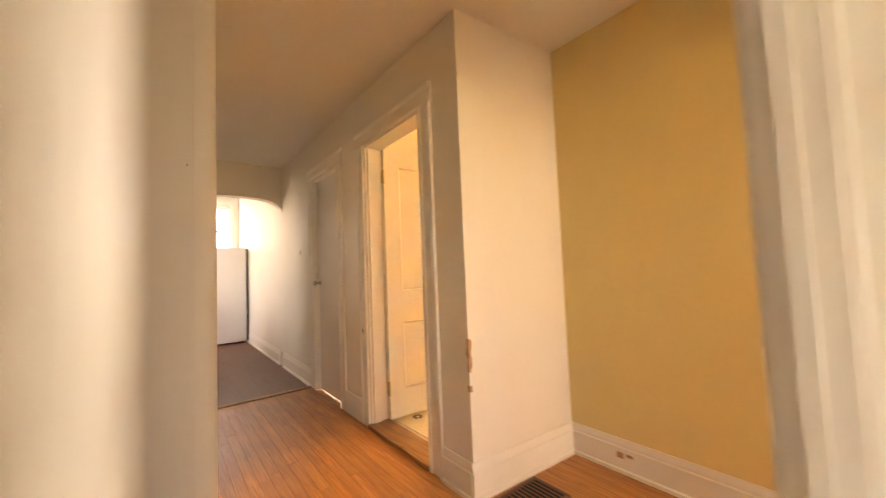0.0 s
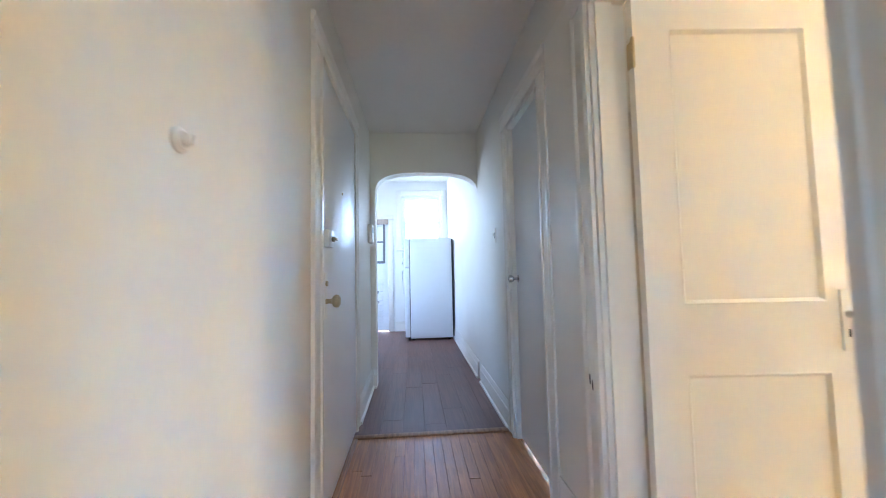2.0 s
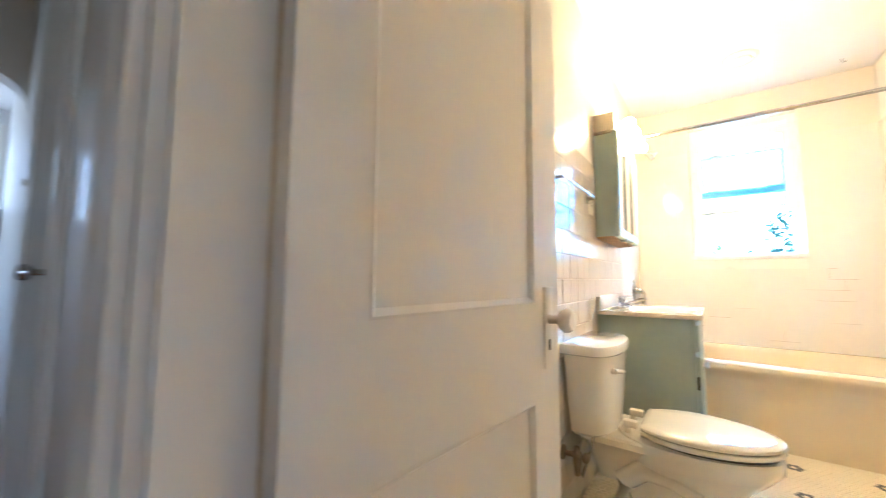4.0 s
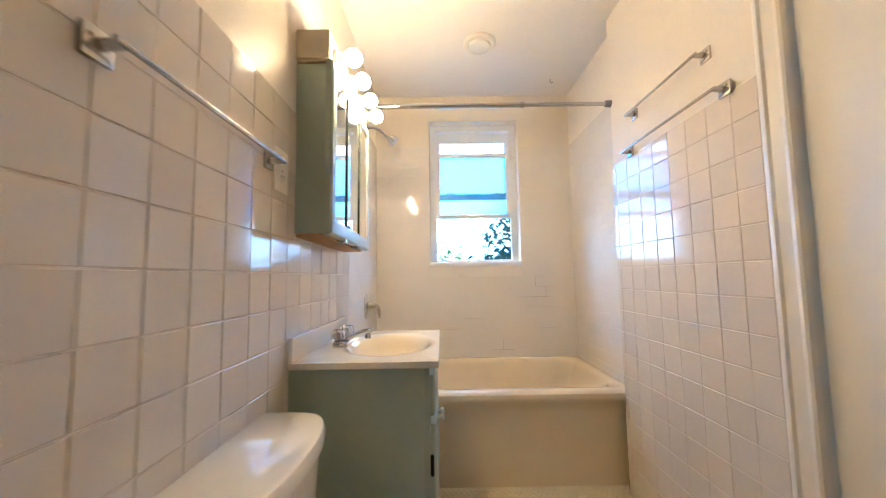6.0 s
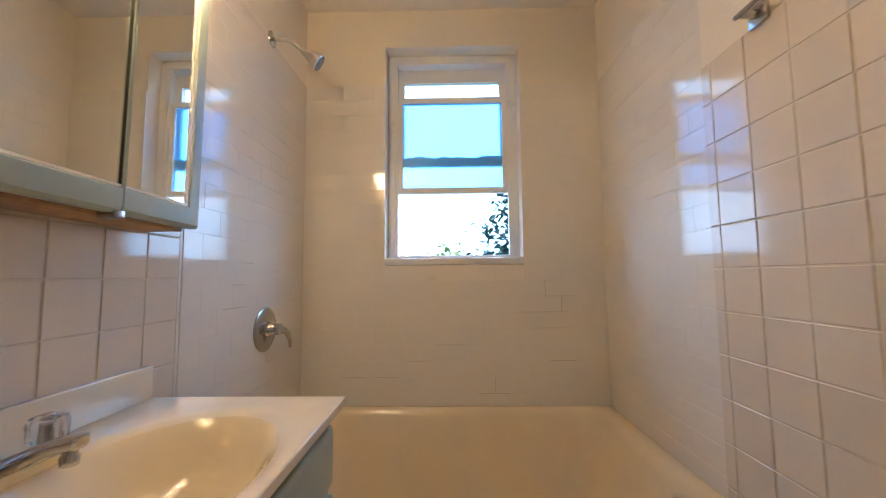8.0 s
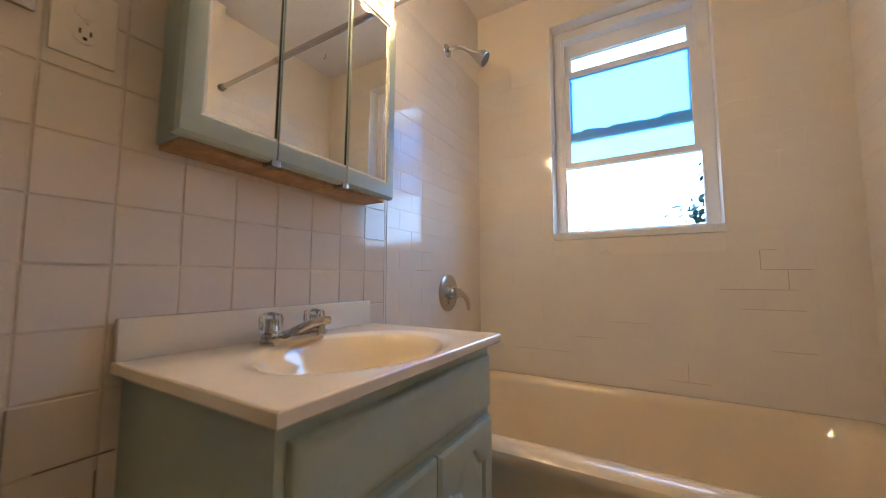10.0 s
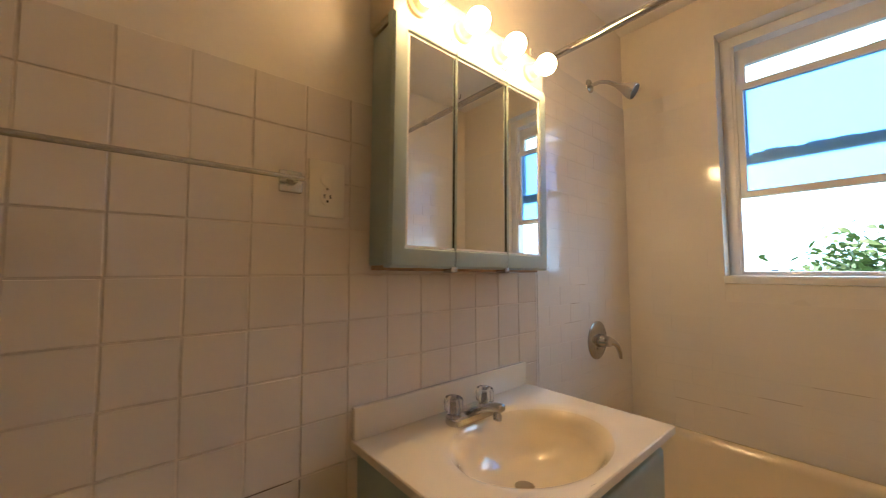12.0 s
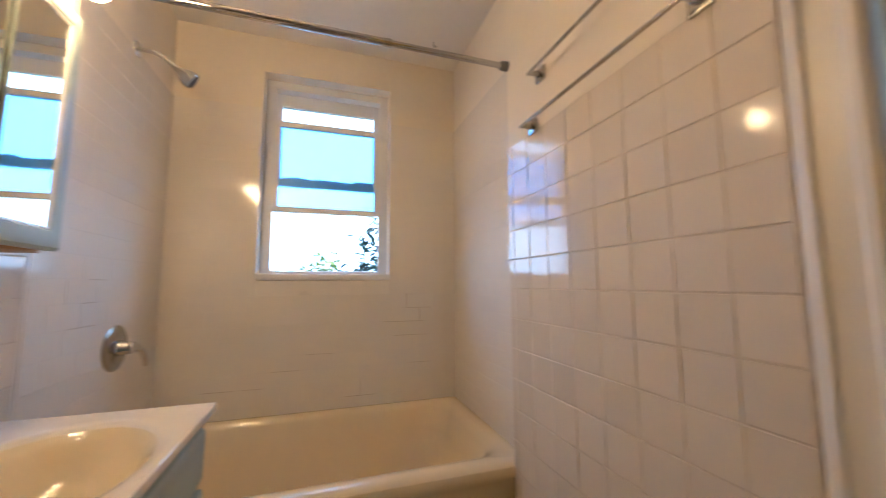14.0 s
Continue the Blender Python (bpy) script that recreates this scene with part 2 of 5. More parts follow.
def tube(bm, pts, r, seg=14, caps=True):
    pts = [Vector(p) for p in pts]
    rings = []
    for i, p in enumerate(pts):
        d = (pts[min(i + 1, len(pts) - 1)] - pts[max(i - 1, 0)]).normalized()
        q = d.to_track_quat("Z", "Y")
        rr = r[i] if isinstance(r, (list, tuple)) else r
        rings.append([p + q @ Vector((rr * math.cos(2 * math.pi * k / seg), rr * math.sin(2 * math.pi * k / seg), 0)) for k in range(seg)])
    return loft(bm, rings, caps, caps)


def rrect(cx, cy, hx, hy, r, z, n=10):
    """A rounded rectangle of points at height z."""
    out = []
    for k, (sx, sy) in enumerate(((1, 1), (-1, 1), (-1, -1), (1, -1))):
        for i in range(n):
            a = math.pi / 2 * (k + i / (n - 1))
            out.append((cx + sx * (hx - r) + r * math.cos(a), cy + sy * (hy - r) + r * math.sin(a), z))
    return out


def oval(cx, cy, ax, ay, z, n=40, egg=0.0):
    out = []
    for i in range(n):
        a = 2 * math.pi * i / n
        out.append((cx + ax * math.cos(a), cy + ay * math.sin(a) * (1 - egg * math.cos(a)), z))
    return out


def smooth(bm, angle=35):
    bm.normal_update()
    for f in bm.faces:
        f.smooth = True
    for e in bm.edges:
        if len(e.link_faces) == 2 and e.calc_face_angle(0) > radians(angle):
            e.smooth = False
    return bm


def mesh(name, bm, material, flat=False):
    bmesh.ops.recalc_face_normals(bm, faces=bm.faces[:])
    if not flat:
        smooth(bm)
    me = bpy.data.meshes.new(name)
    bm.to_mesh(me)
    bm.free()
    me.materials.append(material)
    return me


def part(name, bm, material, parent, label=""):
    ob = new(name, mesh(name, bm, material))
    ob.parent = parent
    return tagged(ob, label)


def thing(name, label, category, m=None, group=""):
    ob = new(name)
    ob.empty_display_size = 0.05
    ob.matrix_basis = Matrix() if m is None else m
    return tagged(ob, label, category, group)


def solid(name, bm, material, label, category, m=None, group=""):
    ob = new(name, mesh(name, bm, material))
    ob.matrix_basis = Matrix() if m is None else m
    return tagged(ob, label, category, group)


def structure(name, bm, material, label, category="wall", m=None):
    ob = new(name, mesh(name, bm, material))
    ob.matrix_basis = Matrix() if m is None else m
    return tagged(ob, label, category, kind="structure")


def panel(axis, p0, p1, a0, a1, z0, z1, holes=()):
    """A wall between p0 and p1 on its axis, from a0 to a1 along it, with holes (a0, a1, z0, z1) cut right through."""
    us = sorted({a0, a1, *[v for h in holes for v in h[:2] if a0 < v < a1]})
    ws = sorted({z0, z1, *[v for h in holes for v in h[2:] if z0 < v < z1]})

    def full(i, j):
        if not (0 <= i < len(us) - 1 and 0 <= j < len(ws) - 1):
            return False
        u, w = (us[i] + us[i + 1]) / 2, (ws[j] + ws[j + 1]) / 2
        return not any(h[0] < u < h[1] and h[2] < w < h[3] for h in holes)

    bm, at = B(), {}

    def v(p, u, w):
        key = (p, u, w)
        if key not in at:
            at[key] = bm.verts.new((p, u, w) if axis == "x" else (u, p, w))
        return at[key]

    for i in range(len(us) - 1):
        for j in range(len(ws) - 1):
            if not full(i, j):
                continue
            u0, u1, w0, w1 = us[i], us[i + 1], ws[j], ws[j + 1]
            for p in (p0, p1):
                bm.faces.new((v(p, u0, w0), v(p, u1, w0), v(p, u1, w1), v(p, u0, w1)))
            for di, dj, e in ((-1, 0, ((u0, w0), (u0, w1))), (1, 0, ((u1, w0), (u1, w1))), (0, -1, ((u0, w0), (u1, w0))), (0, 1, ((u0, w1), (u1, w1)))):
                if not full(i + di, j + dj):
                    (ua, wa), (ub, wb) = e
                    bm.faces.new((v(p0, ua, wa), v(p0, ub, wb), v(p1, ub, wb), v(p1, ua, wa)))
    return bm


def casing_piece(u0, u1, z0, z1, y, side, vertical, depth=0.02):
    """A moulded casing board against the wall plane y, standing proud towards side (-1: to -y)."""
    bm = B()
    prof = [(0.0, 0.0), (0.0, 0.75), (0.08, 0.95), (0.22, 0.95), (0.28, 0.62), (0.70, 0.55), (0.78, 0.90), (0.92, 1.0), (1.0, 0.8), (1.0, 0.0)]
    if vertical:
        rings = [[(u0 + (u1 - u0) * a, y + side * depth * d, z) for a, d in prof] for z in (z0, z1)]
    else:
        rings = [[(u, y + side * depth * d, z0 + (z1 - z0) * a) for a, d in prof] for u in (u0, u1)]
    return loft(bm, rings)


def baseboard(p, q, out, h=0.17, t=0.018):
    """A board with a moulded cap along the floor from p to q; out points into the room."""
    p, q, o = Vector((*p, 0)), Vector((*q, 0)), Vector((*out, 0))
    prof = [(0, 0), (t + 0.012, 0), (t + 0.012, 0.018), (t, 0.022), (t, h * 0.74), (t * 0.72, h * 0.78), (t * 0.72, h * 0.86), (t * 0.35, h * 0.95), (t * 0.3, h), (0, h)]
    return loft(B(), [[e + o * d + Vector((0, 0, z)) for d, z in prof] for e in (p, q)])


# ---- setting: hall, alcove and bedroom door ----
H = HALL
TOP = 2.75
wall_hall_north = structure("wall_hall_north", panel("y", -0.02, 0.11, -5.4, 1.125, 0, TOP, [(0.06, 0.80, -1, 2.04), (-1.07, -0.45, -1, 2.03)]), PLASTER, "cream plaster hall wall with two doorways", m=H)
structure("wall_hall_south", panel("y", -1.19, -1.07, -2.36, 1.16, 0, TOP, [(-1.29, -0.36, -1, 2.07)]), PLASTER, "cream plaster hall wall with the entry doorway", m=H)
structure("wall_alcove_side", loft(B(), [[(1.145, -0.02, z), (1.195, 0.73, z), (1.06, 0.73, z), (1.01, 0.112, z), (1.125, 0.112, z), (1.125, -0.02, z)] for z in (0, TOP)]), PLASTER, "cream plaster side wall of the alcove", m=H)
structure("wall_alcove_back", panel("y", 0.73, 0.84, 1.04, 2.342, 0, TOP), YELLOW, "yellow painted plaster back wall of the alcove", m=H)
structure("wall_bedroom_door", panel("x", 2.34, 2.43, -2.2, 1.5, 0, TOP, [(-1.235, -0.375, -1, 2.04), (-0.23, 0.68, -1, 2.04)]), PLASTER, "cream plaster wall with a cased doorway", m=H)
structure("wall_closet_front", panel("x", 1.16, 1.28, -2.2, -1.13, 0, TOP, [(-1.965, -1.348, -1, 2.0)]), PLASTER, "cream plaster wall round the louvered closet", m=H)
structure("wall_round_corner", loft(B(), [[(1.1602, -1.1298, z), (1.28, -1.1298, z)] + [(1.22 + 0.06 * math.cos(a), -1.13 + 0.06 * math.sin(a), z) for a in (math.pi / 2 * i / 10 for i in range(1, 11))] + [(1.1602, -1.07, z)] for z in (0, TOP)]), PLASTER, "rounded cream plaster wall corner", m=H)
structure("wall_niche_south", panel("y", -2.32, -2.2, 0.5, 2.43, 0, TOP), PLASTER, "plain cream wall", m=H)
structure("wall_closet_back", panel("x", 0.5, 0.58, -2.2, -1.192, 0, TOP), PLASTER, "plain cream closet wall", m=H)
structure("wall_stair_lobby", panel("y", -1.60, -1.50, -2.0, 0.4, 0, TOP), PLASTER, "plain wall outside the entry door", m=H)
structure("wall_bedroom_east", panel("x", 5.0, 5.12, -2.5, 1.5, 0, TOP, [(-0.2, 1.0, 0.85, 2.15), (-1.9, -0.7, 0.85, 2.15)]), PLASTER, "plain bedroom wall with a window", m=H)
# added out of view, so the warm window lights only the northern opening
structure("wall_light_block", panel("y", -0.34, -0.26, 2.432, 4.998, 0, TOP), PLASTER, "plain unseen wall added to keep two window lights apart", m=H)
structure("wall_bedroom_south", panel("y", -2.62, -2.5, 2.43, 5.12, 0, TOP), PLASTER, "plain bedroom wall", m=H)
structure("wall_bedroom_north", panel("y", 1.5, 1.62, 2.342, 5.12, 0, TOP), PLASTER, "plain bedroom wall", m=H)
structure("ceiling_hall", box(B(), -2.222, 5.12, -2.62, 1.62, 2.44, 2.56), CEIL, "flat white hall ceiling", "ceiling", m=H)

# arch to the kitchen
arch_l, arch_r, spring, crown = -1.02, -0.021, 1.83, 2.045
ring = [(-2.7, 0.0), (-2.7, TOP), (-0.021, TOP), (arch_r, spring)]
for i in range(1, 24):
    a = math.pi * i / 24
    cx, hw = (arch_l + arch_r) / 2, (arch_r - arch_l) / 2
    c, s = math.cos(a), math.sin(a)
    ring.append((cx + hw * math.copysign(abs(c) ** 0.62, c), spring + (crown - spring) * abs(s) ** 0.72))
ring += [(arch_l, spring), (arch_l, 0.0)]
structure("wall_arch", loft(B(), [[(x, y, z) for y, z in ring] for x in (-2.36, -2.224)]), PLASTER, "cream plaster wall with a flattened arch opening", m=H)

# kitchen shell
structure("wall_kitchen_west", panel("x", -5.55, -5.4, -2.7, 0.11, 0, TOP, [(-0.87, -0.13, 1.50, 2.48), (-1.78, -1.13, -1, 2.03)]), KITCHENWALL, "white kitchen wall with a window and a back door", m=H)
# the opening is added out of view, for the kitchen's fill lamp
structure("wall_kitchen_south", panel("y", -2.82, -2.7, -5.55, -2.224, 0, TOP, [(-4.46, -3.34, 1.03, 2.27)]), KITCHENWALL, "plain white kitchen wall with an added, unseen light opening", m=H)
structure("ceiling_kitchen", box(B(), -5.55, -2.362, -2.82, 0.11, TOP, TOP + 0.1), CEIL, "white kitchen ceiling", "ceiling", m=H)

floor_hall = structure("floor_hall", box(B(), -1.18, 5.12, -2.62, 1.62, -0.1, -0.008), SUBFLOOR, "worn orange oak strip floor", "floor", m=H)
floor_kitchen = structure("floor_kitchen", box(B(), -5.55, -1.182, -2.82, 0.11, -0.1, -0.008), SUBFLOOR, "dark brown plank floor", "floor", m=H)

# ---- setting: bathroom ----
wall_west = structure("wall_bath_west", panel("x", -0.12, 0.0, 0.113, 3.56, 0, 2.56), BATHPAINT, "bathroom wall, tiled to shoulder height, cream paint above")
wall_east = structure("wall_bath_east", panel("x", 1.425, 1.62, 0.80, 2.745, 0, 2.56, [(1.06, 1.765, -1, 2.03)]), BATHPAINT, "bathroom wall, tiled to shoulder height, cream paint above")
wall_tub_east = structure("wall_tub_east", panel("x", 1.49, 1.62, 2.747, 3.56, 0, 2.56), BATHPAINT, "tiled wall at the foot of the bathtub")
wall_north = structure("wall_bath_north", panel("y", 3.56, 3.76, -0.12, 1.62, 0, 2.56, [(0.41, 1.09, 1.175, 2.30)]), BATHPAINT, "tiled bathroom wall with a deep window opening")
structure("ceiling_bath", box(B(), -0.12, 1.62, 0.11, 3.76, 2.50, 2.60), CEIL, "smooth white bathroom ceiling", "ceiling")
floor_bath = structure("floor_bath", box(box(B(), -0.12, 1.0, 0.10, 0.86, -0.1, 0.014), -0.12, 1.62, 0.86, 3.56, -0.1, 0.014), GROUT, "white hexagon mosaic floor with dark flowers", "floor")
structure("door_saddle", box(B(), 0.062, 0.798, -0.045, 0.125, -0.006, 0.028, 0.006), SADDLE, "worn wooden saddle under the bathroom door", "threshold", m=H)
structure("floor_threshold", add(box(B(), -1.215, -1.165, -1.065, -0.04, -0.002, 0.012, 0.005), B()), SADDLE, "narrow wooden strip between two floors", "threshold", m=H)
structure("entry_sill", box(B(), -1.16, -0.3, -1.068, -1.035, -0.004, 0.012, 0.005), SADDLE, "narrow wooden strip at the entry door", "threshold", m=H)


# ---- trim ----
def trim(name, bm, label, m=H, material=TRIM, category="trim"):
    return structure(name, bm, material, label, category, m)


for k, (u0, u1, inner0, inner1, top, side, y, fill) in enumerate(((-0.055, 0.915, 0.06, 0.80, 2.04, -1, -0.02, 0.13), (-1.185, -0.335, -1.07, -0.45, 2.03, -1, -0.02, 0.13), (-1.40, -0.22, -1.29, -0.36, 2.07, 1, -1.07, -0.12))):
    lab = "white painted moulded door casing"
    trim("trim_casing_left", casing_piece(inner0 + 0.004, u0, 0, top + 0.002, y, side, True), lab)
    trim("trim_casing_right", casing_piece(inner1 - 0.004, u1, 0, top + 0.002, y, side, True), lab)
    trim("trim_casing_head", casing_piece(u0 - 0.004, u1 + 0.004, top + 0.004, top + 0.115, y, side, False, 0.023), lab)
    y0, y1 = sorted((y, y + fill))
    jb = B()
    box(jb, inner0 + 0.001, inner0 + 0.016, y0 + 0.001, y1 - 0.001, 0, top - 0.001)
    box(jb, inner1 - 0.016, inner1 - 0.001, y0 + 0.001, y1 - 0.001, 0, top - 0.001)
    box(jb, inner0 + 0.016, inner1 - 0.016, y0 + 0.001, y1 - 0.001, top - 0.016, top - 0.001)
    if k == 0:
        box(jb, inner1 - 0.028, inner1 - 0.015, y0 + 0.02, y1 - 0.05, 0, top - 0.016)
        box(jb, inner0 + 0.015, inner0 + 0.028, y0 + 0.02, y1 - 0.05, 0, top - 0.016)
    trim("trim_jamb", jb, "white painted door jamb")
trim("trim_plinth", box(B(), -0.333, -0.058, -0.036, -0.02, 0.0, 0.17, 0.003), "white baseboard block between two doors")
trim("trim_flat", box(B(), -0.333, -0.058, -0.028, -0.0205, 0.171, 2.15), "flat white board between two doors")

# doorway to the bedroom
jb = B()
for yy, s in ((-1.235, 1), (-0.375, -1)):
    box(jb, 2.338, 2.432, yy, yy + s * 0.018, 0, 2.04)
    box(jb, 2.365, 2.395, yy + s * 0.017, yy + s * 0.03, 0, 2.02)
box(jb, 2.338, 2.432, -1.217, -0.393, 2.022, 2.04)
trim("trim_bedroom_jamb", jb, "white painted door jamb with a stop")
for yy, s in ((-1.23, -1), (-0.38, 1)):
    for xx, d in ((2.34, -1), (2.43, 1)):
        t = casing_piece(0, s * 0.11, 0, 2.15, 0, -1, True)
        t.transform(Matrix.Translation((xx, yy, 0)) @ Matrix.Rotation(radians(-90 if d < 0 else 90), 4, "Z") @ Matrix.Diagonal((-1 if d < 0 else 1, 1, 1, 1)))
        trim("trim_bedroom_casing", t, "white painted moulded door casing")

trim("baseboard_north", baseboard((-2.222, -0.02), (-1.19, -0.02), (0, -1)), "white moulded baseboard", category="baseboard")
trim("baseboard_kitchen_north", baseboard((-5.4, -0.02), (-2.362, -0.02), (0, -1)), "white moulded baseboard", category="baseboard")
trim("baseboard_corner", baseboard((0.92, -0.02), (1.15, -0.02), (0, -1)), "white moulded baseboard", category="baseboard")
trim("baseboard_alcove_side", baseboard((1.146, -0.035), (1.195, 0.73), (0.997, -0.066)), "white moulded baseboard", category="baseboard")
trim("baseboard_alcove_back", baseboard((1.19, 0.73), (2.34, 0.73), (0, -1)), "chipped white moulded baseboard", category="baseboard")
trim("baseboard_south_far", baseboard((-2.222, -1.07), (-1.405, -1.07), (0, 1)), "white moulded baseboard", category="baseboard")
trim("baseboard_south", baseboard((-0.215, -1.07), (1.225, -1.07), (0, 1)), "white moulded baseboard", category="baseboard")
trim("baseboard_pier", baseboard((-2.222, -1.05), (-2.222, -1.018), (1, 0)), "white moulded baseboard", category="baseboard")
trim("baseboard_closet", baseboard((1.28, -1.125), (1.28, -1.285), (1, 0)), "white moulded baseboard", category="baseboard")
trim("baseboard_kitchen_west", baseboard((-5.4, -1.02), (-5.4, -0.045), (1, 0)), "white moulded baseboard", category="baseboard")
t = casing_piece(0, 0.060, 0, 2.09, 0, -1, True)
t.transform(Matrix.Translation((1.28, -1.348, 0)) @ Matrix.Rotation(radians(90), 4, "Z"))
trim("trim_closet_casing", t, "white painted closet casing")

# bathroom side casing of the east closet, and its flat door
t = casing_piece(0, 0.085, 0, 2.12, 0, -1, True, 0.022)
t.transform(Matrix.Translation((1.425, 1.845, 0)) @ Matrix.Rotation(radians(-90), 4, "Z"))
trim("trim_linen_casing", t, "white painted closet casing beside the tile", m=Matrix())


# ---- doors ----
def hinge(bm, x, y, z, h=0.09, r=0.007):
    rod(bm, (x, y, z - h / 2), (x, y, z + h / 2), r, seg=10)
    for d in (-1, 1):
        ball(bm, (x, y, z + d * h / 2), r * 0.9, seg=8)
    for d in (-0.018, 0.018):
        rod(bm, (x, y, z + d - 0.001), (x, y, z + d + 0.001), r * 1.15, seg=10)
    return bm


def leaf(w, h, t, panels):
    """A panelled door leaf from x 0 to w, y 0 to t: rails and stiles, sunk panels with a bead."""
    bm = panel("y", 0, t, 0, w, 0, h, panels)
    for a, b, c, d in panels:
        box(bm, a - 0.001, b + 0.001, t * 0.28, t * 0.72, c - 0.001, d + 0.001)
        for y in (0, t):
            s = 1 if y == 0 else -1
            rings = []
            for k, dd in ((0.0, 0.0), (0.005, -0.002), (0.011, 0.003), (0.016, 0.009)):
                yy = y + s * dd
                rings.append([(a + k, yy, c + k), (b - k, yy, c + k), (b - k, yy, d - k), (a + k, yy, d - k)])
            loft(bm, rings, False, False)
    return bm


# bathroom door, swung open against the wall
bath_door = thing("door_bath", "white painted two-panel bathroom door standing open", "door", H @ pose(0.125, 0.108, 0.035, 0, 0, 86))
part("leaf", leaf(0.725, 1.985, 0.036, [(0.12, 0.602, 0.20, 0.69), (0.12, 0.602, 0.915, 1.865)]), TRIM, bath_door)
for z in (0.22, 1.78):
    hb = hinge(B(), -0.004, -0.004, z, 0.10)
    box(hb, -0.006, 0.001, -0.002, 0.032, z - 0.045, z + 0.045)
    part("hinge", hb, BRASS, bath_door, "old half-painted brass hinge")
for y, s in ((0.0, -1), (0.036, 1)):
    plate = part("backplate", box(B(), 0.642, 0.688, y, y + s * 0.005, 0.755, 0.955, 0.002), TRIM, bath_door, "painted lock plate with a keyhole")
    part("keyhole", box(B(), 0.661, 0.669, y + s * 0.0045, y + s * 0.006, 0.80, 0.825), DARKHOLE, plate)
    kb = lathe(B(), [(0.0, 0.0), (0.012, 0.0), (0.010, 0.012), (0.011, 0.026), (0.022, 0.032), (0.029, 0.042), (0.029, 0.052), (0.022, 0.062), (0.0, 0.066)], Matrix.Translation((0.665, y + s * 0.004, 0.875)) @ Matrix.Rotation(radians(90 if s < 0 else -90), 4, "X"), 24)
    part("knob", kb, PORCELAIN, bath_door, "white porcelain door knob")

# flat closet door in the hall
closet_door = thing("door_closet", "glossy white flush closet door with a glass knob, shut", "door", H @ pose(-1.053, 0.012, 0.008))
part("leaf", box(B(), 0, 0.586, 0, 0.035, 0, 2.0, 0.003), SLAB, closet_door)
kb = lathe(B(), [(0.0, 0.0), (0.024, 0.0), (0.024, 0.004), (0.010, 0.008), (0.009, 0.028), (0.018, 0.034), (0.024, 0.044), (0.022, 0.058), (0.012, 0.064), (0.0, 0.064)], Matrix.Translation((0.035, 0.0, 1.01)) @ Matrix.Rotation(radians(90), 4, "X"), 16)
part("knob", kb, CHROME, closet_door, "bright faceted metal knob")

# entry door
entry = thing("door_entry", "glossy white flush entry door with brass knob and locks", "door", H @ pose(-1.273, -1.105, 0.012))
part("leaf", box(B(), 0, 0.896, 0, 0.042, 0, 2.04, 0.003), SLAB, entry)
for z in (0.32, 1.08, 1.85):
    part("hinge", hinge(B(), 0.0, 0.046, z, 0.10, 0.008), TRIM, entry, "painted hinge")
part("backplate", box(B(), 0.825, 0.875, 0.042, 0.047, 0.86, 1.07, 0.002), TRIM, entry, "painted lock plate")
kb = lathe(B(), [(0.0, 0.0), (0.013, 0.0), (0.010, 0.014), (0.012, 0.028), (0.024, 0.034), (0.030, 0.046), (0.028, 0.058), (0.015, 0.066), (0.0, 0.067)], Matrix.Translation((0.852, 0.046, 0.94)) @ Matrix.Rotation(radians(-90), 4, "X"), 24)
part("knob", kb, BRASS, entry, "aged brass knob")
lock = part("rim_lock", box(B(), 0.80, 0.90, 0.042, 0.072, 1.185, 1.265, 0.004), TRIM, entry, "painted surface lock with a turn piece")
part("turn_piece", add(rod(B(), (0.835, 0.07, 1.225), (0.835, 0.085, 1.225), 0.012), box(B(), 0.815, 0.855, 0.084, 0.096, 1.219, 1.231, 0.002)), BRASS, lock)
part("cylinder", rod(B(), (0.85, 0.045, 1.02), (0.85, 0.056, 1.02), 0.012), BRASS, entry)
part("peephole", lathe(B(), [(0, 0), (0.008, 0), (0.008, 0.004), (0.004, 0.006), (0, 0.005)], Matrix.Translation((0.45, 0.042, 1.52)) @ Matrix.Rotation(radians(-90), 4, "X"), 14), BRASS, entry)

# louvered closet door
louver = thing("louvered_door", "cream louvered closet door, shut, with a wooden catch", "door", H @ pose(1.268, -1.353, 0.01, 0, 0, -90))
fr = panel("y", -0.014, 0.014, 0, 0.604, 0, 1.975, [(0.022, 0.584, 0.12, 0.86), (0.022, 0.584, 0.97, 1.90)])
part("stile_and_rail", fr, TRIM, louver)
slat = None
for z0, z1 in ((0.135, 0.855), (0.985, 1.895)):
    k = 0
    while z0 + k * 0.031 < z1:
        if slat is None:
            sb = box(B(), 0.020, 0.586, -0.017, 0.017, -0.003, 0.003)
            sb.transform(Matrix.Rotation(radians(48), 4, "X"))
            slat = mesh("slat", sb, TRIM)
        o = new("slat", slat)
        o.parent = louver
        o.matrix_basis = pose(0, 0, z0 + k * 0.031)
        k += 1
part("catch", add(rod(B(), (0.010, 0.012, 1.465), (0.010, 0.045, 1.465), 0.009), ball(B(), (0.010, 0.05, 1.465), 0.018, seg=14)), TRIM, louver, "painted round knob")
part("screw_hole", rod(B(), (0.03, 0.0142, 0.955), (0.03, 0.0155, 0.955), 0.006, seg=10), DARKHOLE, louver)

# flat linen closet door in the bathroom
linen = thing("door_linen", "plain cream painted closet door, shut", "door", pose(1.438, 1.07, 0.03))
part("leaf", box(B(), 0, 0.034, 0, 0.685, 0, 1.99, 0.003), TRIM, linen)

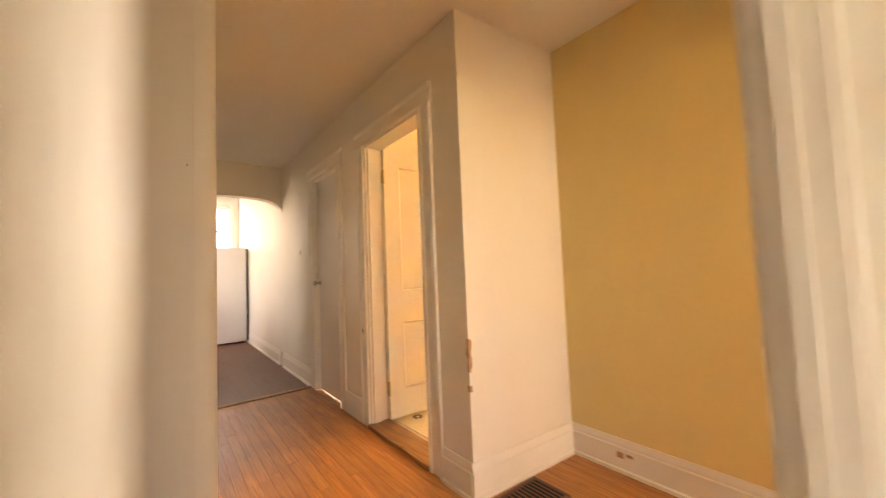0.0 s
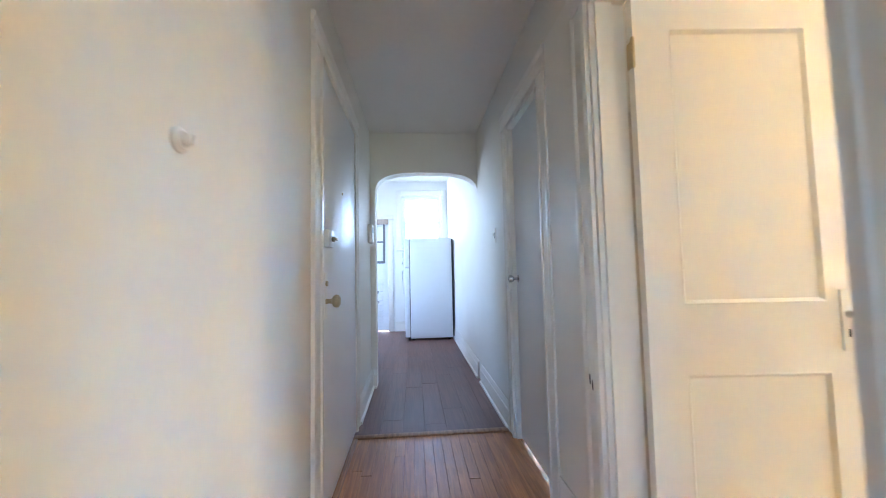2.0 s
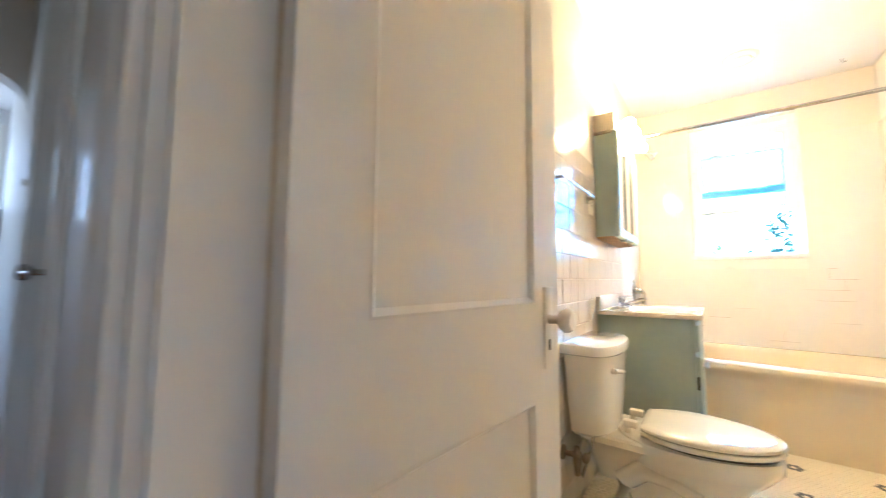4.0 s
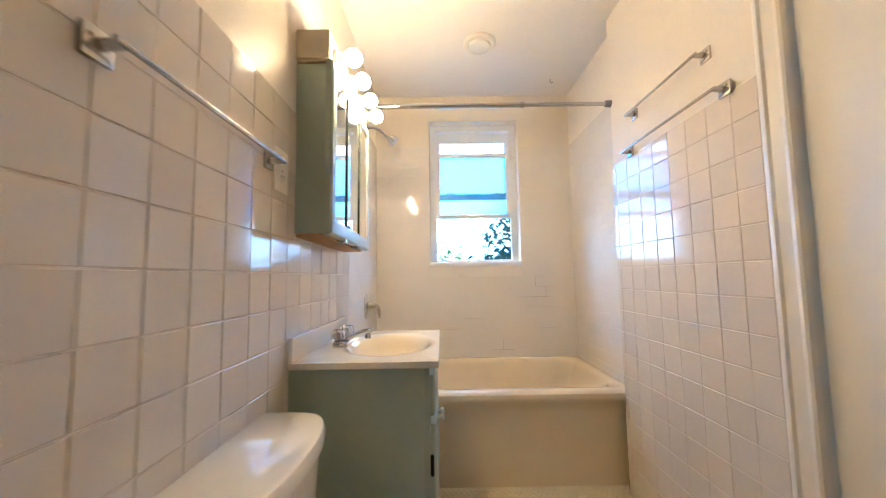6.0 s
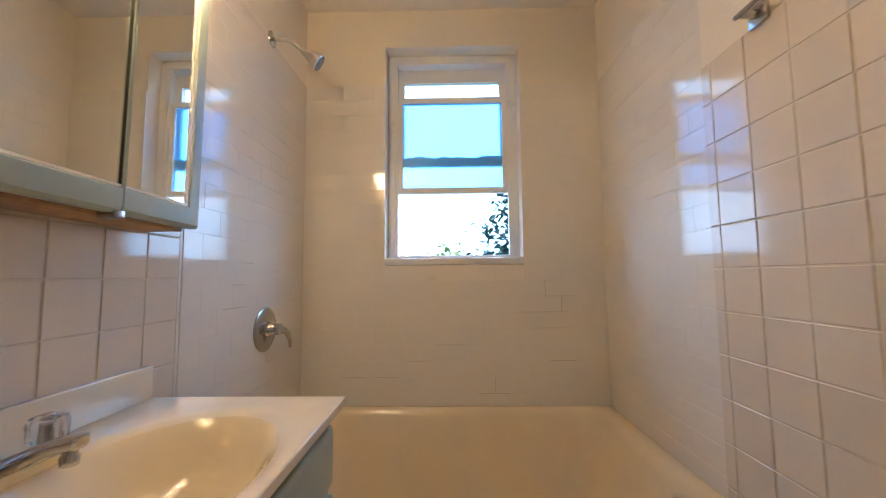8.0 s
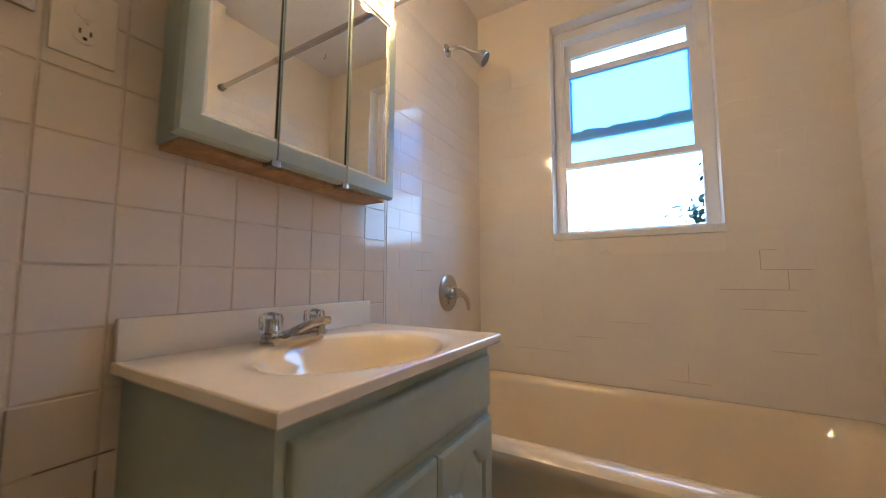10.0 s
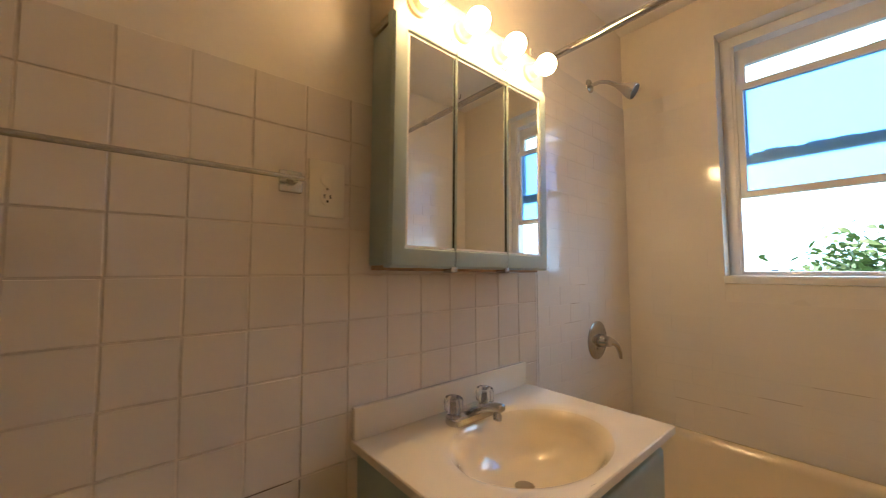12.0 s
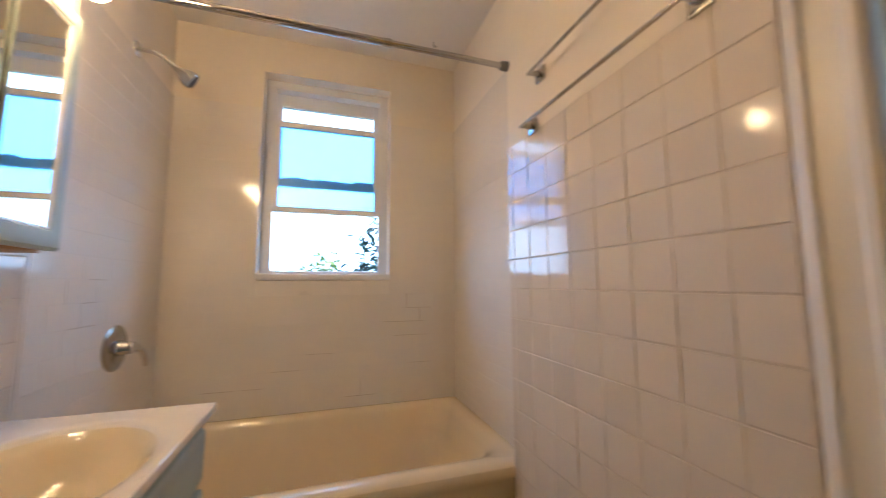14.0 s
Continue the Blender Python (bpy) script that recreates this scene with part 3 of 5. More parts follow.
# ---- hall fittings ----
sw = thing("light_switch", "white toggle light switch plate on the hall wall", "switch", H @ pose(-1.50, -0.02, 1.345))
part("plate", box(B(), -0.036, 0.036, -0.006, 0, -0.058, 0.058, 0.002), PLASTIC, sw)
part("toggle", box(B(), -0.005, 0.005, -0.018, -0.004, -0.004, 0.018, 0.001), PLASTIC, sw)
part("slot", box(B(), -0.007, 0.007, -0.0068, -0.005, -0.022, 0.022), DARKHOLE, sw)
chime = thing("intercom", "white plastic wall intercom box in the hall", "intercom", H @ pose(-2.08, -1.07, 1.43))
part("case", box(B(), -0.06, 0.06, 0, 0.04, -0.085, 0.085, 0.006), PLASTIC, chime)
part("grille", box(B(), -0.04, 0.04, 0.039, 0.0415, 0.01, 0.06), GREY, chime)
hook = thing("wall_hook", "small painted metal wall hook", "hook", H @ pose(0.605, -1.07, 1.322))
part("plate", lathe(B(), [(0, 0), (0.024, 0), (0.023, 0.006), (0.016, 0.011), (0.006, 0.008), (0, 0.008)], Matrix.Rotation(radians(-90), 4, "X"), 24), TRIM, hook)
part("arm", tube(B(), [(0, 0.004, 0.0), (0, 0.016, -0.008), (0, 0.026, -0.006), (0, 0.029, 0.008)], 0.005, 8), TRIM, hook)
# a small scratch in the plaster, made as a thin metal pin
solid("nail", rod(B(), (1.278, -1.145, 1.42), (1.288, -1.145, 1.423), 0.0015, seg=8), STEEL, "small scratch in the plaster, built as a thin pin", "nail", H)
register = thing("floor_register", "dark brown floor register in the oak floor", "vent", H @ pose(1.21, 0.06, 0.0))
rim = B()
box(rim, 0, 0.22, 0, 0.02, 0, 0.008, 0.002)
box(rim, 0, 0.22, 0.26, 0.28, 0, 0.008, 0.002)
box(rim, 0, 0.02, 0.02, 0.26, 0, 0.008, 0.002)
box(rim, 0.20, 0.22, 0.02, 0.26, 0, 0.008, 0.002)
part("rim", rim, DARKBOARD, register)
part("pan", box(B(), 0.02, 0.2, 0.02, 0.26, 0.0, 0.003), DARKHOLE, register)
for i in range(9):
    part("slat", box(B(), 0.02, 0.2, 0.035 + i * 0.025, 0.043 + i * 0.025, 0.003, 0.007), DARKBOARD, register)
rnd = random.Random(4)
for zc, hh in ((0.68, 0.16), (0.52, 0.03)):
    cb = B()
    left = [(1.1455 - 0.004 - rnd.random() * 0.014, zc - hh / 2 + hh * i / 12) for i in range(13)]
    rings = [[(x, -0.0225, z), (1.148, -0.0225, z), (1.1485, -0.012 + rnd.random() * 0.012, z), (1.147, -0.019, z)] for x, z in left]
    loft(cb, rings)
    structure("plaster_chip", cb, BARE, "chipped plaster on the wall corner", "trim", H)
for x in (1.47, 1.52):
    structure("scuff", box(B(), x, x + 0.035, 0.709, 0.7118, 0.075 if x < 1.5 else 0.09, 0.105, 0.001), BARE, "bare scuff on the white baseboard", "trim", H)
for zc in (0.70, 0.685):
    structure("latch_scar", box(B(), 0.008 if zc > 0.69 else 0.026, 0.014 if zc > 0.69 else 0.031, -0.043, -0.0415, zc - 0.03, zc + 0.004), DARKHOLE, "dark scar in the painted casing", "trim", H)

# ---- kitchen things ----
def double_hung(name, label, x0, x1, z0, z1, y, m, mid):
    """A window of two sashes in the plane y, in its hole x0..x1, z0..z1."""
    w = tagged(thing(name, label, "window", m), kind="structure")
    fb = B()
    box(fb, x0, x0 + 0.03, y - 0.05, y + 0.05, z0, z1)
    box(fb, x1 - 0.03, x1, y - 0.05, y + 0.05, z0, z1)
    box(fb, x0 + 0.03, x1 - 0.03, y - 0.05, y + 0.05, z1 - 0.03, z1)
    part("window_frame", fb, SASH, w)
    part("window_sill", box(B(), x0 + 0.03, x1 - 0.03, y - 0.06, y + 0.05, z0, z0 + 0.025, 0.004), SASH, w)
    for a, b, off in ((z0 + 0.025, mid + 0.02, -0.02), (mid - 0.02, z1 - 0.03, 0.02)):
        s = part("sash", panel("y", y + off - 0.016, y + off + 0.016, x0 + 0.031, x1 - 0.031, a, b, [(x0 + 0.07, x1 - 0.07, a + 0.04, b - 0.035)]), SASH, w)
        g = part("pane", box(B(), x0 + 0.069, x1 - 0.069, y + off - 0.002, y + off + 0.002, a + 0.039, b - 0.034), CLEAR, s)
        g.visible_shadow = False
    return w


KW = H @ pose(-5.4, 0, 0, 0, 0, 90)      # along +y of the hall, its back to the outside
double_hung("window_kitchen", "white double-hung kitchen window full of daylight", -0.868, -0.132, 1.502, 2.478, 0.075, KW, 1.975)
kc = B()
box(kc, -0.97, -0.872, -0.02, 0, 1.40, 2.58, 0.003)
box(kc, -0.128, -0.035, -0.02, 0, 1.40, 2.58, 0.003)
box(kc, -0.87, -0.13, -0.02, 0, 2.482, 2.58, 0.003)
box(kc, -0.98, -0.03, -0.05, 0, 1.46, 1.498, 0.004)
trim("trim_kitchen_window", kc, "white painted window casing", m=KW)
kc = B()
box(kc, -1.88, -1.785, -0.02, 0, 0, 2.03, 0.003)
box(kc, -1.125, -1.03, -0.02, 0, 0, 2.03, 0.003)
box(kc, -1.89, -1.02, -0.024, 0, 2.034, 2.12, 0.003)
trim("trim_back_door", kc, "white painted back door casing", m=KW)
back = thing("door_back", "white panelled back door with a barred window, shut", "door", KW @ pose(-1.776, 0.04, 0.012))
kl = leaf(0.642, 2.01, 0.04, [(0.09, 0.552, 0.13, 0.27), (0.09, 0.552, 0.33, 0.48), (0.09, 0.552, 0.54, 0.64), (0.09, 0.552, 0.70, 0.87), (0.05, 0.592, 1.22, 1.92)])
part("leaf", kl, SASH, back)
wf = part("window_frame", panel("y", -0.012, 0.0, 0.05, 0.592, 1.22, 1.98, [(0.085, 0.557, 1.265, 1.94)]), GREY, back, "dark metal window frame")
bars = B()
box(bars, 0.085, 0.557, -0.012, 0.0, 1.60, 1.63)
part("glazing_bar", bars, GREY, wf)
part("glazing_bar", box(B(), 0.320, 0.328, -0.009, -0.003, 1.63, 1.94), SASH, wf, "thin white glazing bar")
part("valance", box(B(), -0.03, 0.66, -0.075, -0.025, 1.94, 2.03, 0.008), BLIND, back, "brown rolled-up window blind")

fridge = thing("refrigerator", "white top-freezer refrigerator standing against the kitchen wall", "refrigerator", H @ pose(-5.14, -0.06, 0.0))
part("body", box(B(), 0, 0.69, -0.66, -0.0, 0.03, 1.60, 0.008), FRIDGE, fridge)
for z0, z1 in ((0.05, 1.13), (1.14, 1.60)):
    d = part("fridge_door", box(B(), 0.0, 0.69, -0.745, -0.668, z0, z1, 0.012, 3), FRIDGE, fridge)
    zz = z1 - 0.05 if z1 < 1.2 else z0 + 0.05
    ze = z1 - 0.40 if z1 < 1.2 else z0 + 0.25
    part("handle", tube(B(), [(0.64, -0.745, zz), (0.64, -0.78, zz), (0.64, -0.785, (zz + ze) / 2), (0.64, -0.78, ze), (0.64, -0.745, ze)], 0.009, 10), SASH, d)
part("gasket", box(B(), 0.01, 0.68, -0.668, -0.66, 0.06, 1.59), BLACK, fridge)
part("back_panel", box(B(), 0.02, 0.695, 0.0, 0.022, 0.05, 1.585), BLACK, fridge, "black condenser panel")
part("hinge_cap", box(B(), 0.02, 0.10, -0.74, -0.64, 1.60, 1.615, 0.004), PLASTIC, fridge)
part("kick_plate", box(B(), 0.02, 0.67, -0.70, -0.66, 0.0, 0.048), BLACK, fridge)
for x in (0.05, 0.64):
    for y in (-0.62, -0.05):
        part("foot", rod(B(), (x, y, 0.0), (x, y, 0.034), 0.018, seg=12), BLACK, fridge)

stove = thing("kitchen_range", "white enamel kitchen range with a dark burner top", "stove", H @ pose(-3.62, -1.83, 0.0))
part("body", box(B(), 0, 0.62, 0, 0.66, 0.06, 0.885, 0.006), FRIDGE, stove)
part("plinth", box(B(), 0.03, 0.59, 0.03, 0.62, 0.0, 0.06), BLACK, stove)
part("cooktop", box(B(), -0.004, 0.624, 0, 0.675, 0.886, 0.912, 0.006), FRIDGE, stove)
for x in (0.16, 0.46):
    for y in (0.17, 0.48):
        g = B()
        lathe(g, [(0.085, 0.0), (0.09, 0.0), (0.09, 0.006), (0.085, 0.006)], Matrix.Translation((x, y, 0.913)), 24)
        box(g, x - 0.09, x + 0.09, y - 0.005, y + 0.005, 0.918, 0.928)
        box(g, x - 0.005, x + 0.005, y - 0.09, y + 0.09, 0.918, 0.9285)
        part("burner_grate", g, BLACK, stove)
part("oven_door", box(B(), 0.02, 0.60, 0.662, 0.69, 0.16, 0.72, 0.006), FRIDGE, stove)
part("oven_handle", tube(B(), [(0.08, 0.69, 0.69), (0.08, 0.72, 0.69), (0.54, 0.72, 0.69), (0.54, 0.69, 0.69)], 0.008, 10), CHROME, stove)
part("control_strip", box(B(), 0.0, 0.62, 0.662, 0.68, 0.75, 0.88, 0.004), FRIDGE, stove)
for i in range(4):
    part("control_knob", rod(B(), (0.1 + i * 0.14, 0.68, 0.815), (0.1 + i * 0.14, 0.705, 0.815), 0.02, 0.017, 14), BLACK, stove)


# ---- bathroom window ----
win = tagged(thing("window_bath", "white sash window, lower sash raised, frosted glass above", "window"), kind="structure")
rv = B()
box(rv, 0.411, 0.45, 3.64, 3.72, 1.21, 2.299)
box(rv, 1.05, 1.089, 3.64, 3.72, 1.21, 2.299)
box(rv, 0.45, 1.05, 3.64, 3.72, 2.255, 2.299)
box(rv, 0.45, 0.462, 3.645, 3.66, 1.21, 2.255)
box(rv, 1.038, 1.05, 3.645, 3.66, 1.21, 2.255)
part("window_frame", rv, SASH, win)
part("window_sill", box(B(), 0.402, 1.098, 3.552, 3.72, 1.176, 1.210, 0.005), SASH, win)
part("stool", box(B(), 0.452, 1.048, 3.645, 3.70, 1.207, 1.228, 0.004), SASH, win)
lower = part("lower_sash", panel("y", 3.652, 3.682, 0.452, 1.048, 1.556, 2.075, [(0.486, 1.014, 1.585, 2.045)]), SASH, win)
g = part("pane", box(B(), 0.485, 1.015, 3.664, 3.668, 1.584, 2.046), FROST, lower, "frosted blue-tinted pane")
g.visible_shadow = False
upper = part("upper_sash", panel("y", 3.688, 3.716, 0.452, 1.048, 1.71, 2.25, [(0.492, 1.008, 1.75, 2.175)]), SASH, win)
g = part("pane", box(B(), 0.491, 1.009, 3.700, 3.704, 1.749, 2.176), TINTED, upper)
g.visible_shadow = False
part("sash_lock", box(B(), 0.86, 0.90, 3.684, 3.70, 2.075, 2.092, 0.003), STEEL, win)
part("sash_lift", box(B(), 0.55, 0.575, 3.63, 3.645, 1.229, 1.236, 0.002), STEEL, win)
drip = B()
rnd = random.Random(9)
for i in range(12):
    x = 0.50 + i * 0.044
    box(drip, x, x + 0.05, 3.683, 3.687, 1.733 - rnd.random() * 0.004, 1.752 + rnd.random() * 0.014)
part("rail_caulk", drip, SASH, upper, "ragged painted meeting rail")

# ---- bathroom things ----
# vanity
van = thing("vanity_cabinet", "sage green painted vanity cabinet with two doors", "cabinet", pose(0.0, 2.012, 0.018))
for y in (0.0, 0.604):
    part("side_panel", box(B(), 0.004, 0.432, y, y + 0.016, 0.0, 0.798, 0.001), SAGE, van)
part("back_panel", box(B(), 0.004, 0.016, 0.016, 0.604, 0.0, 0.798), SAGE, van)
part("shelf", box(B(), 0.016, 0.42, 0.016, 0.604, 0.09, 0.106), SAGE, van)
part("toe_kick", box(B(), 0.36, 0.372, 0.016, 0.604, 0.0, 0.09), DARKHOLE, van)
part("face_frame", panel("x", 0.432, 0.449, 0.0, 0.62, 0.09, 0.798, [(0.03, 0.59, 0.66, 0.755), (0.03, 0.335, 0.13, 0.60), (0.355, 0.59, 0.13, 0.60)]), SAGE, van)


def raised(y0, y1, z0, z1, arch):
    """A cabinet front with a lip and a raised field, arched at the top if asked."""
    bm = B()
    n = 12

    def outline(k, x, a):
        pts = [(x, y0 + k, z0 + k), (x, y1 - k, z0 + k)]
        for i in range(n + 1):
            u = i / n
            yy = y1 - k + (y0 - y1 + 2 * k) * u
            lift = 0.0
            if a:
                c = abs(u - 0.5) * 2
                lift = -0.045 * (0.5 - 0.5 * math.cos(math.pi * min(max((c - 0.25) / 0.6, 0), 1)))
            pts.append((x, yy, z1 - k + lift))
        return pts
    loft(bm, [outline(0.0, 0.45, False), outline(0.0, 0.462, False), outline(0.008, 0.468, False), outline(0.045, 0.468, arch), outline(0.050, 0.460, arch), outline(0.068, 0.467, arch), outline(0.075, 0.467, arch)])
    return bm


drawer = B()
loft(drawer, [[(x, 0.015 + k, 0.645 + k), (x, 0.605 - k, 0.645 + k), (x, 0.605 - k, 0.772 - k), (x, 0.015 + k, 0.772 - k)] for x, k in ((0.45, 0), (0.458, 0), (0.464, 0.004), (0.468, 0.014), (0.468, 0.02))])
part("drawer_front", drawer, SAGE, van)
for y0, y1, ky in ((0.012, 0.343, 0.322), (0.349, 0.607, 0.386)):
    d = part("cabinet_door", raised(y0, y1, 0.105, 0.622, True), SAGE, van)
    part("knob", lathe(B(), [(0, 0), (0.007, 0), (0.006, 0.008), (0.013, 0.014), (0.015, 0.02), (0.011, 0.026), (0, 0.028)], Matrix.Translation((0.468, ky, 0.527)) @ Matrix.Rotation(radians(90), 4, "Y"), 18), PORCELAIN, d, "white round knob")
for z in (0.22, 0.50):
    part("hinge", rod(B(), (0.455, 0.005, z - 0.03), (0.455, 0.005, z + 0.03), 0.006, seg=10), DARKHOLE, van, "dark worn cabinet hinge")

# cast marble top with its bowl
top = thing("bathroom_sink", "cream cast marble vanity top with an oval basin", "sink", pose(0.0, 1.992, 0.818))
tb = B()
X1, Y1, TZ = 0.480, 0.662, 0.022
cx, cy, ax, ay = 0.279, 0.34, 0.166, 0.224
angs = sorted({2 * math.pi * i / 72 for i in range(72)} | {math.atan2((y - cy), (x - cx)) % (2 * math.pi) for x in (0.012, X1) for y in (0.0, Y1)})


def rim_point(a, inset, z):
    c, s = math.cos(a), math.sin(a)
    ts = []
    if c > 1e-9: ts.append((X1 - inset - cx) / c)
    if c < -1e-9: ts.append((0.012 + inset - cx) / c)
    if s > 1e-9: ts.append((Y1 - inset - cy) / s)
    if s < -1e-9: ts.append((inset - cy) / s)
    t = min(ts)
    return (cx + c * t, cy + s * t, z)


def bowl_point(a, f, z, push=0.0):
    c, s = math.cos(a), math.sin(a)
    r = 1 / math.sqrt((c / ax) ** 2 + (s / ay) ** 2)
    return (cx - push + c * r * f, cy + s * r * f, z)


rings = [[rim_point(a, 0.003, 0.0) for a in angs], [rim_point(a, 0.0, 0.003) for a in angs], [rim_point(a, 0.0, TZ - 0.002) for a in angs], [rim_point(a, 0.0025, TZ + 0.0006) for a in angs], [rim_point(a, 0.010, TZ) for a in angs]]
for f, z in ((1.20, TZ), (1.12, TZ - 0.0006), (1.06, TZ - 0.0028), (1.0, TZ - 0.008), (0.95, TZ - 0.016), (0.90, TZ - 0.030), (0.84, TZ - 0.052), (0.76, TZ - 0.080), (0.62, TZ - 0.105), (0.40, TZ - 0.122), (0.12, TZ - 0.130)):
    rings.append([bowl_point(a, f, z, 0.03 * (1 - f) if f < 1 else 0) for a in angs])
loft(tb, rings[:9], False, False)
part("countertop", tb, MARBLE, top)
part("basin", loft(B(), rings[8:], False, True), BOWLGLAZE, top, "oval basin, tinted for warm light bouncing inside it")
part("backsplash", box(B(), 0.008, 0.026, 0.002, 0.655, 0.021, 0.098, 0.004), MARBLE, top)
part("drain", lathe(B(), [(0, 0.0), (0.022, 0.0), (0.024, 0.003), (0.016, 0.004), (0.0, 0.003)], Matrix.Translation((cx - 0.027, cy, TZ - 0.130)), 24), CHROME, top)
part("overflow", ball(B(), (cx + ax * 0.70, cy + ay * 0.60, TZ - 0.036), 0.007, 0.4, 0.7, 1.0, 12), DARKHOLE, top)

faucet = thing("sink_faucet", "chrome centerset faucet with clear acrylic handles", "faucet", pose(0.102, 2.297, 0.8395) @ Matrix.Diagonal((1.12, 0.98, 0.92, 1)))
fb = loft(B(), [rrect(0, 0, 0.025, 0.08, 0.024, 0.0), rrect(0, 0, 0.026, 0.081, 0.024, 0.006), rrect(0, 0, 0.024, 0.079, 0.023, 0.018), rrect(0, 0, 0.018, 0.073, 0.017, 0.023)])
part("base", fb, CHROME, faucet)
sp = B()
sections = []
for x, hw, z0, z1 in ((-0.018, 0.020, 0.014, 0.026), (0.004, 0.024, 0.012, 0.034), (0.022, 0.021, 0.018, 0.044), (0.045, 0.017, 0.032, 0.056), (0.070, 0.015, 0.044, 0.066), (0.090, 0.0145, 0.048, 0.070), (0.099, 0.013, 0.050, 0.070), (0.102, 0.009, 0.054, 0.067)):
    sections.append([(x, py, (z0 + z1) / 2 + pz) for py, pz, _ in rrect(0, 0, hw, (z1 - z0) / 2, min(hw, (z1 - z0) / 2) * 0.7, 0, 6)])
part("spout", loft(sp, sections), CHROME, faucet)
part("aerator", lathe(B(), [(0.0, 0.026), (0.010, 0.026), (0.0105, 0.038), (0.008, 0.042), (0.008, 0.050), (0.0, 0.050)], Matrix.Translation((0.086, 0, 0)), 18), CHROME, faucet)
for y in (-0.06, 0.06):
    h = part("handle_stem", lathe(B(), [(0.020, 0.02), (0.017, 0.027), (0.009, 0.030), (0.007, 0.062), (0, 0.062)], Matrix.Translation((-0.002, y, 0)), 18), CHROME, faucet)
    n = 40
    flute = [[((r - (0.0030 * k if i % 4 == 0 else 0.0012 * k if i % 2 else 0.0)) * math.cos(2 * math.pi * i / n) - 0.002, y + (r - (0.0030 * k if i % 4 == 0 else 0.0012 * k if i % 2 else 0.0)) * math.sin(2 * math.pi * i / n), z) for i in range(n)] for r, z, k in ((0.019, 0.032, 0.4), (0.0235, 0.037, 1.0), (0.0245, 0.064, 1.0), (0.0215, 0.073, 0.6), (0.011, 0.0765, 0.0))]
    part("handle", loft(B(), flute), ACRYLIC, h, "clear fluted acrylic handle")
    part("index_cap", lathe(B(), [(0, 0.0766), (0.008, 0.0766), (0.007, 0.079), (0, 0.0795)], Matrix.Translation((-0.002, y, 0)), 14), CHROME, h)

# medicine cabinet with mirrors and the lamp bar on it
mc = thing("medicine_cabinet", "pale green medicine cabinet with three mirror doors", "cabinet", pose(0.0, 2.030, 1.251, -0.9))
part("body", box(B(), 0.002, 0.108, 0.008, 0.592, 0.0, 0.595, 0.003), SAGE, mc)
part("bottom_lip", box(B(), 0.01, 0.10, 0.012, 0.588, -0.012, 0.0, 0.002), BARE, mc, "raw wooden underside")
for i, (y0, y1) in enumerate(((-0.012, 0.182), (0.185, 0.389), (0.392, 0.594))):
    l, r = (0.042 if i == 0 else 0.0012), (0.040 if i == 2 else 0.0012)
    z0, z1, b, tt = -0.006, 0.597, 0.047, 0.042
    db = panel("x", 0.110, 0.128, y0, y1, z0, z1, [(y0 + l, y1 - r, z0 + b, z1 - tt)])
    rings = []
    for x, k in ((0.128, 0.0), (0.136, 0.006), (0.138, 0.014)):
        rings.append([(x, y0 + k * (i == 0), z0 + k), (x, y1 - k * (i == 2), z0 + k), (x, y1 - k * (i == 2), z1 - k), (x, y0 + k * (i == 0), z1 - k)])
    for x, k in ((0.138, 0.004), (0.1355, 0.001), (0.131, 0.0)):
        rings.append([(x, y0 + l - k * (i == 0), z0 + b - k), (x, y1 - r + k * (i == 2), z0 + b - k), (x, y1 - r + k * (i == 2), z1 - tt + k), (x, y0 + l - k * (i == 0), z1 - tt + k)])
    loft(db, rings, False, False)
    d = part("mirror_door", db, SAGE, mc)
    part("mirror", box(B(), 0.122, 0.1315, y0 + l - 0.001, y1 - r + 0.001, z0 + b - 0.001, z1 - tt + 0.001), MIRROR, d, "plain mirror glass")
    ya, yb, za, zb = y0 + l, y1 - r, z0 + b, z1 - tt
    beads = [(ya, yb, za, za + 0.005), (ya, yb, zb - 0.005, zb)]
    beads += [(ya, ya + 0.005, za + 0.005, zb - 0.005)] if i == 0 else []
    beads += [(yb - 0.005, yb, za + 0.005, zb - 0.005)] if i == 2 else []
    for b0, b1, c0, c1 in beads:
        part("bead", box(B(), 0.129, 0.1345, b0, b1, c0, c1), PORCELAIN, d, "cream bead round the mirror")
for y in (0.1835, 0.3905):
    # solid black strip for the shade in the gap between two doors
    part("door_gap", box(B(), 0.112, 0.1352, y - 0.0028, y + 0.0028, 0.0, 0.592), DARKHOLE, mc)
    for z, zz in ((-0.016, 0.004), (0.590, 0.606)):
        part("pivot", box(B(), 0.100, 0.134, y - 0.011, y + 0.011, z, zz, 0.002), STEEL, mc)
bar = thing("vanity_light", "cream bath bar light with four lit globe bulbs", "lamp", pose(0.0, 2.040, 1.858, -0.9))
part("housing", box(B(), 0.002, 0.118, -0.004, 0.598, 0.0, 0.105, 0.004), AGED, bar)
part("seam", box(B(), 0.003, 0.1185, 0.006, 0.590, -0.006, 0.0), AGED, bar)
for i in range(4):
    y = 0.063 + i * 0.1535
    s = part("lamp_holder", lathe(B(), [(0.030, 0.0), (0.030, 0.010), (0.024, 0.016), (0.021, 0.036), (0.0, 0.036)], Matrix.Translation((0.118, y, 0.040)) @ Matrix.Rotation(radians(90), 4, "Y"), 24), AGED, bar)
    part("bulb", add(ball(B(), (0.184, y, 0.040), 0.032), rod(B(), (0.150, y, 0.040), (0.164, y, 0.040), 0.015, 0.019)), LAMP, s, "lit round globe bulb")

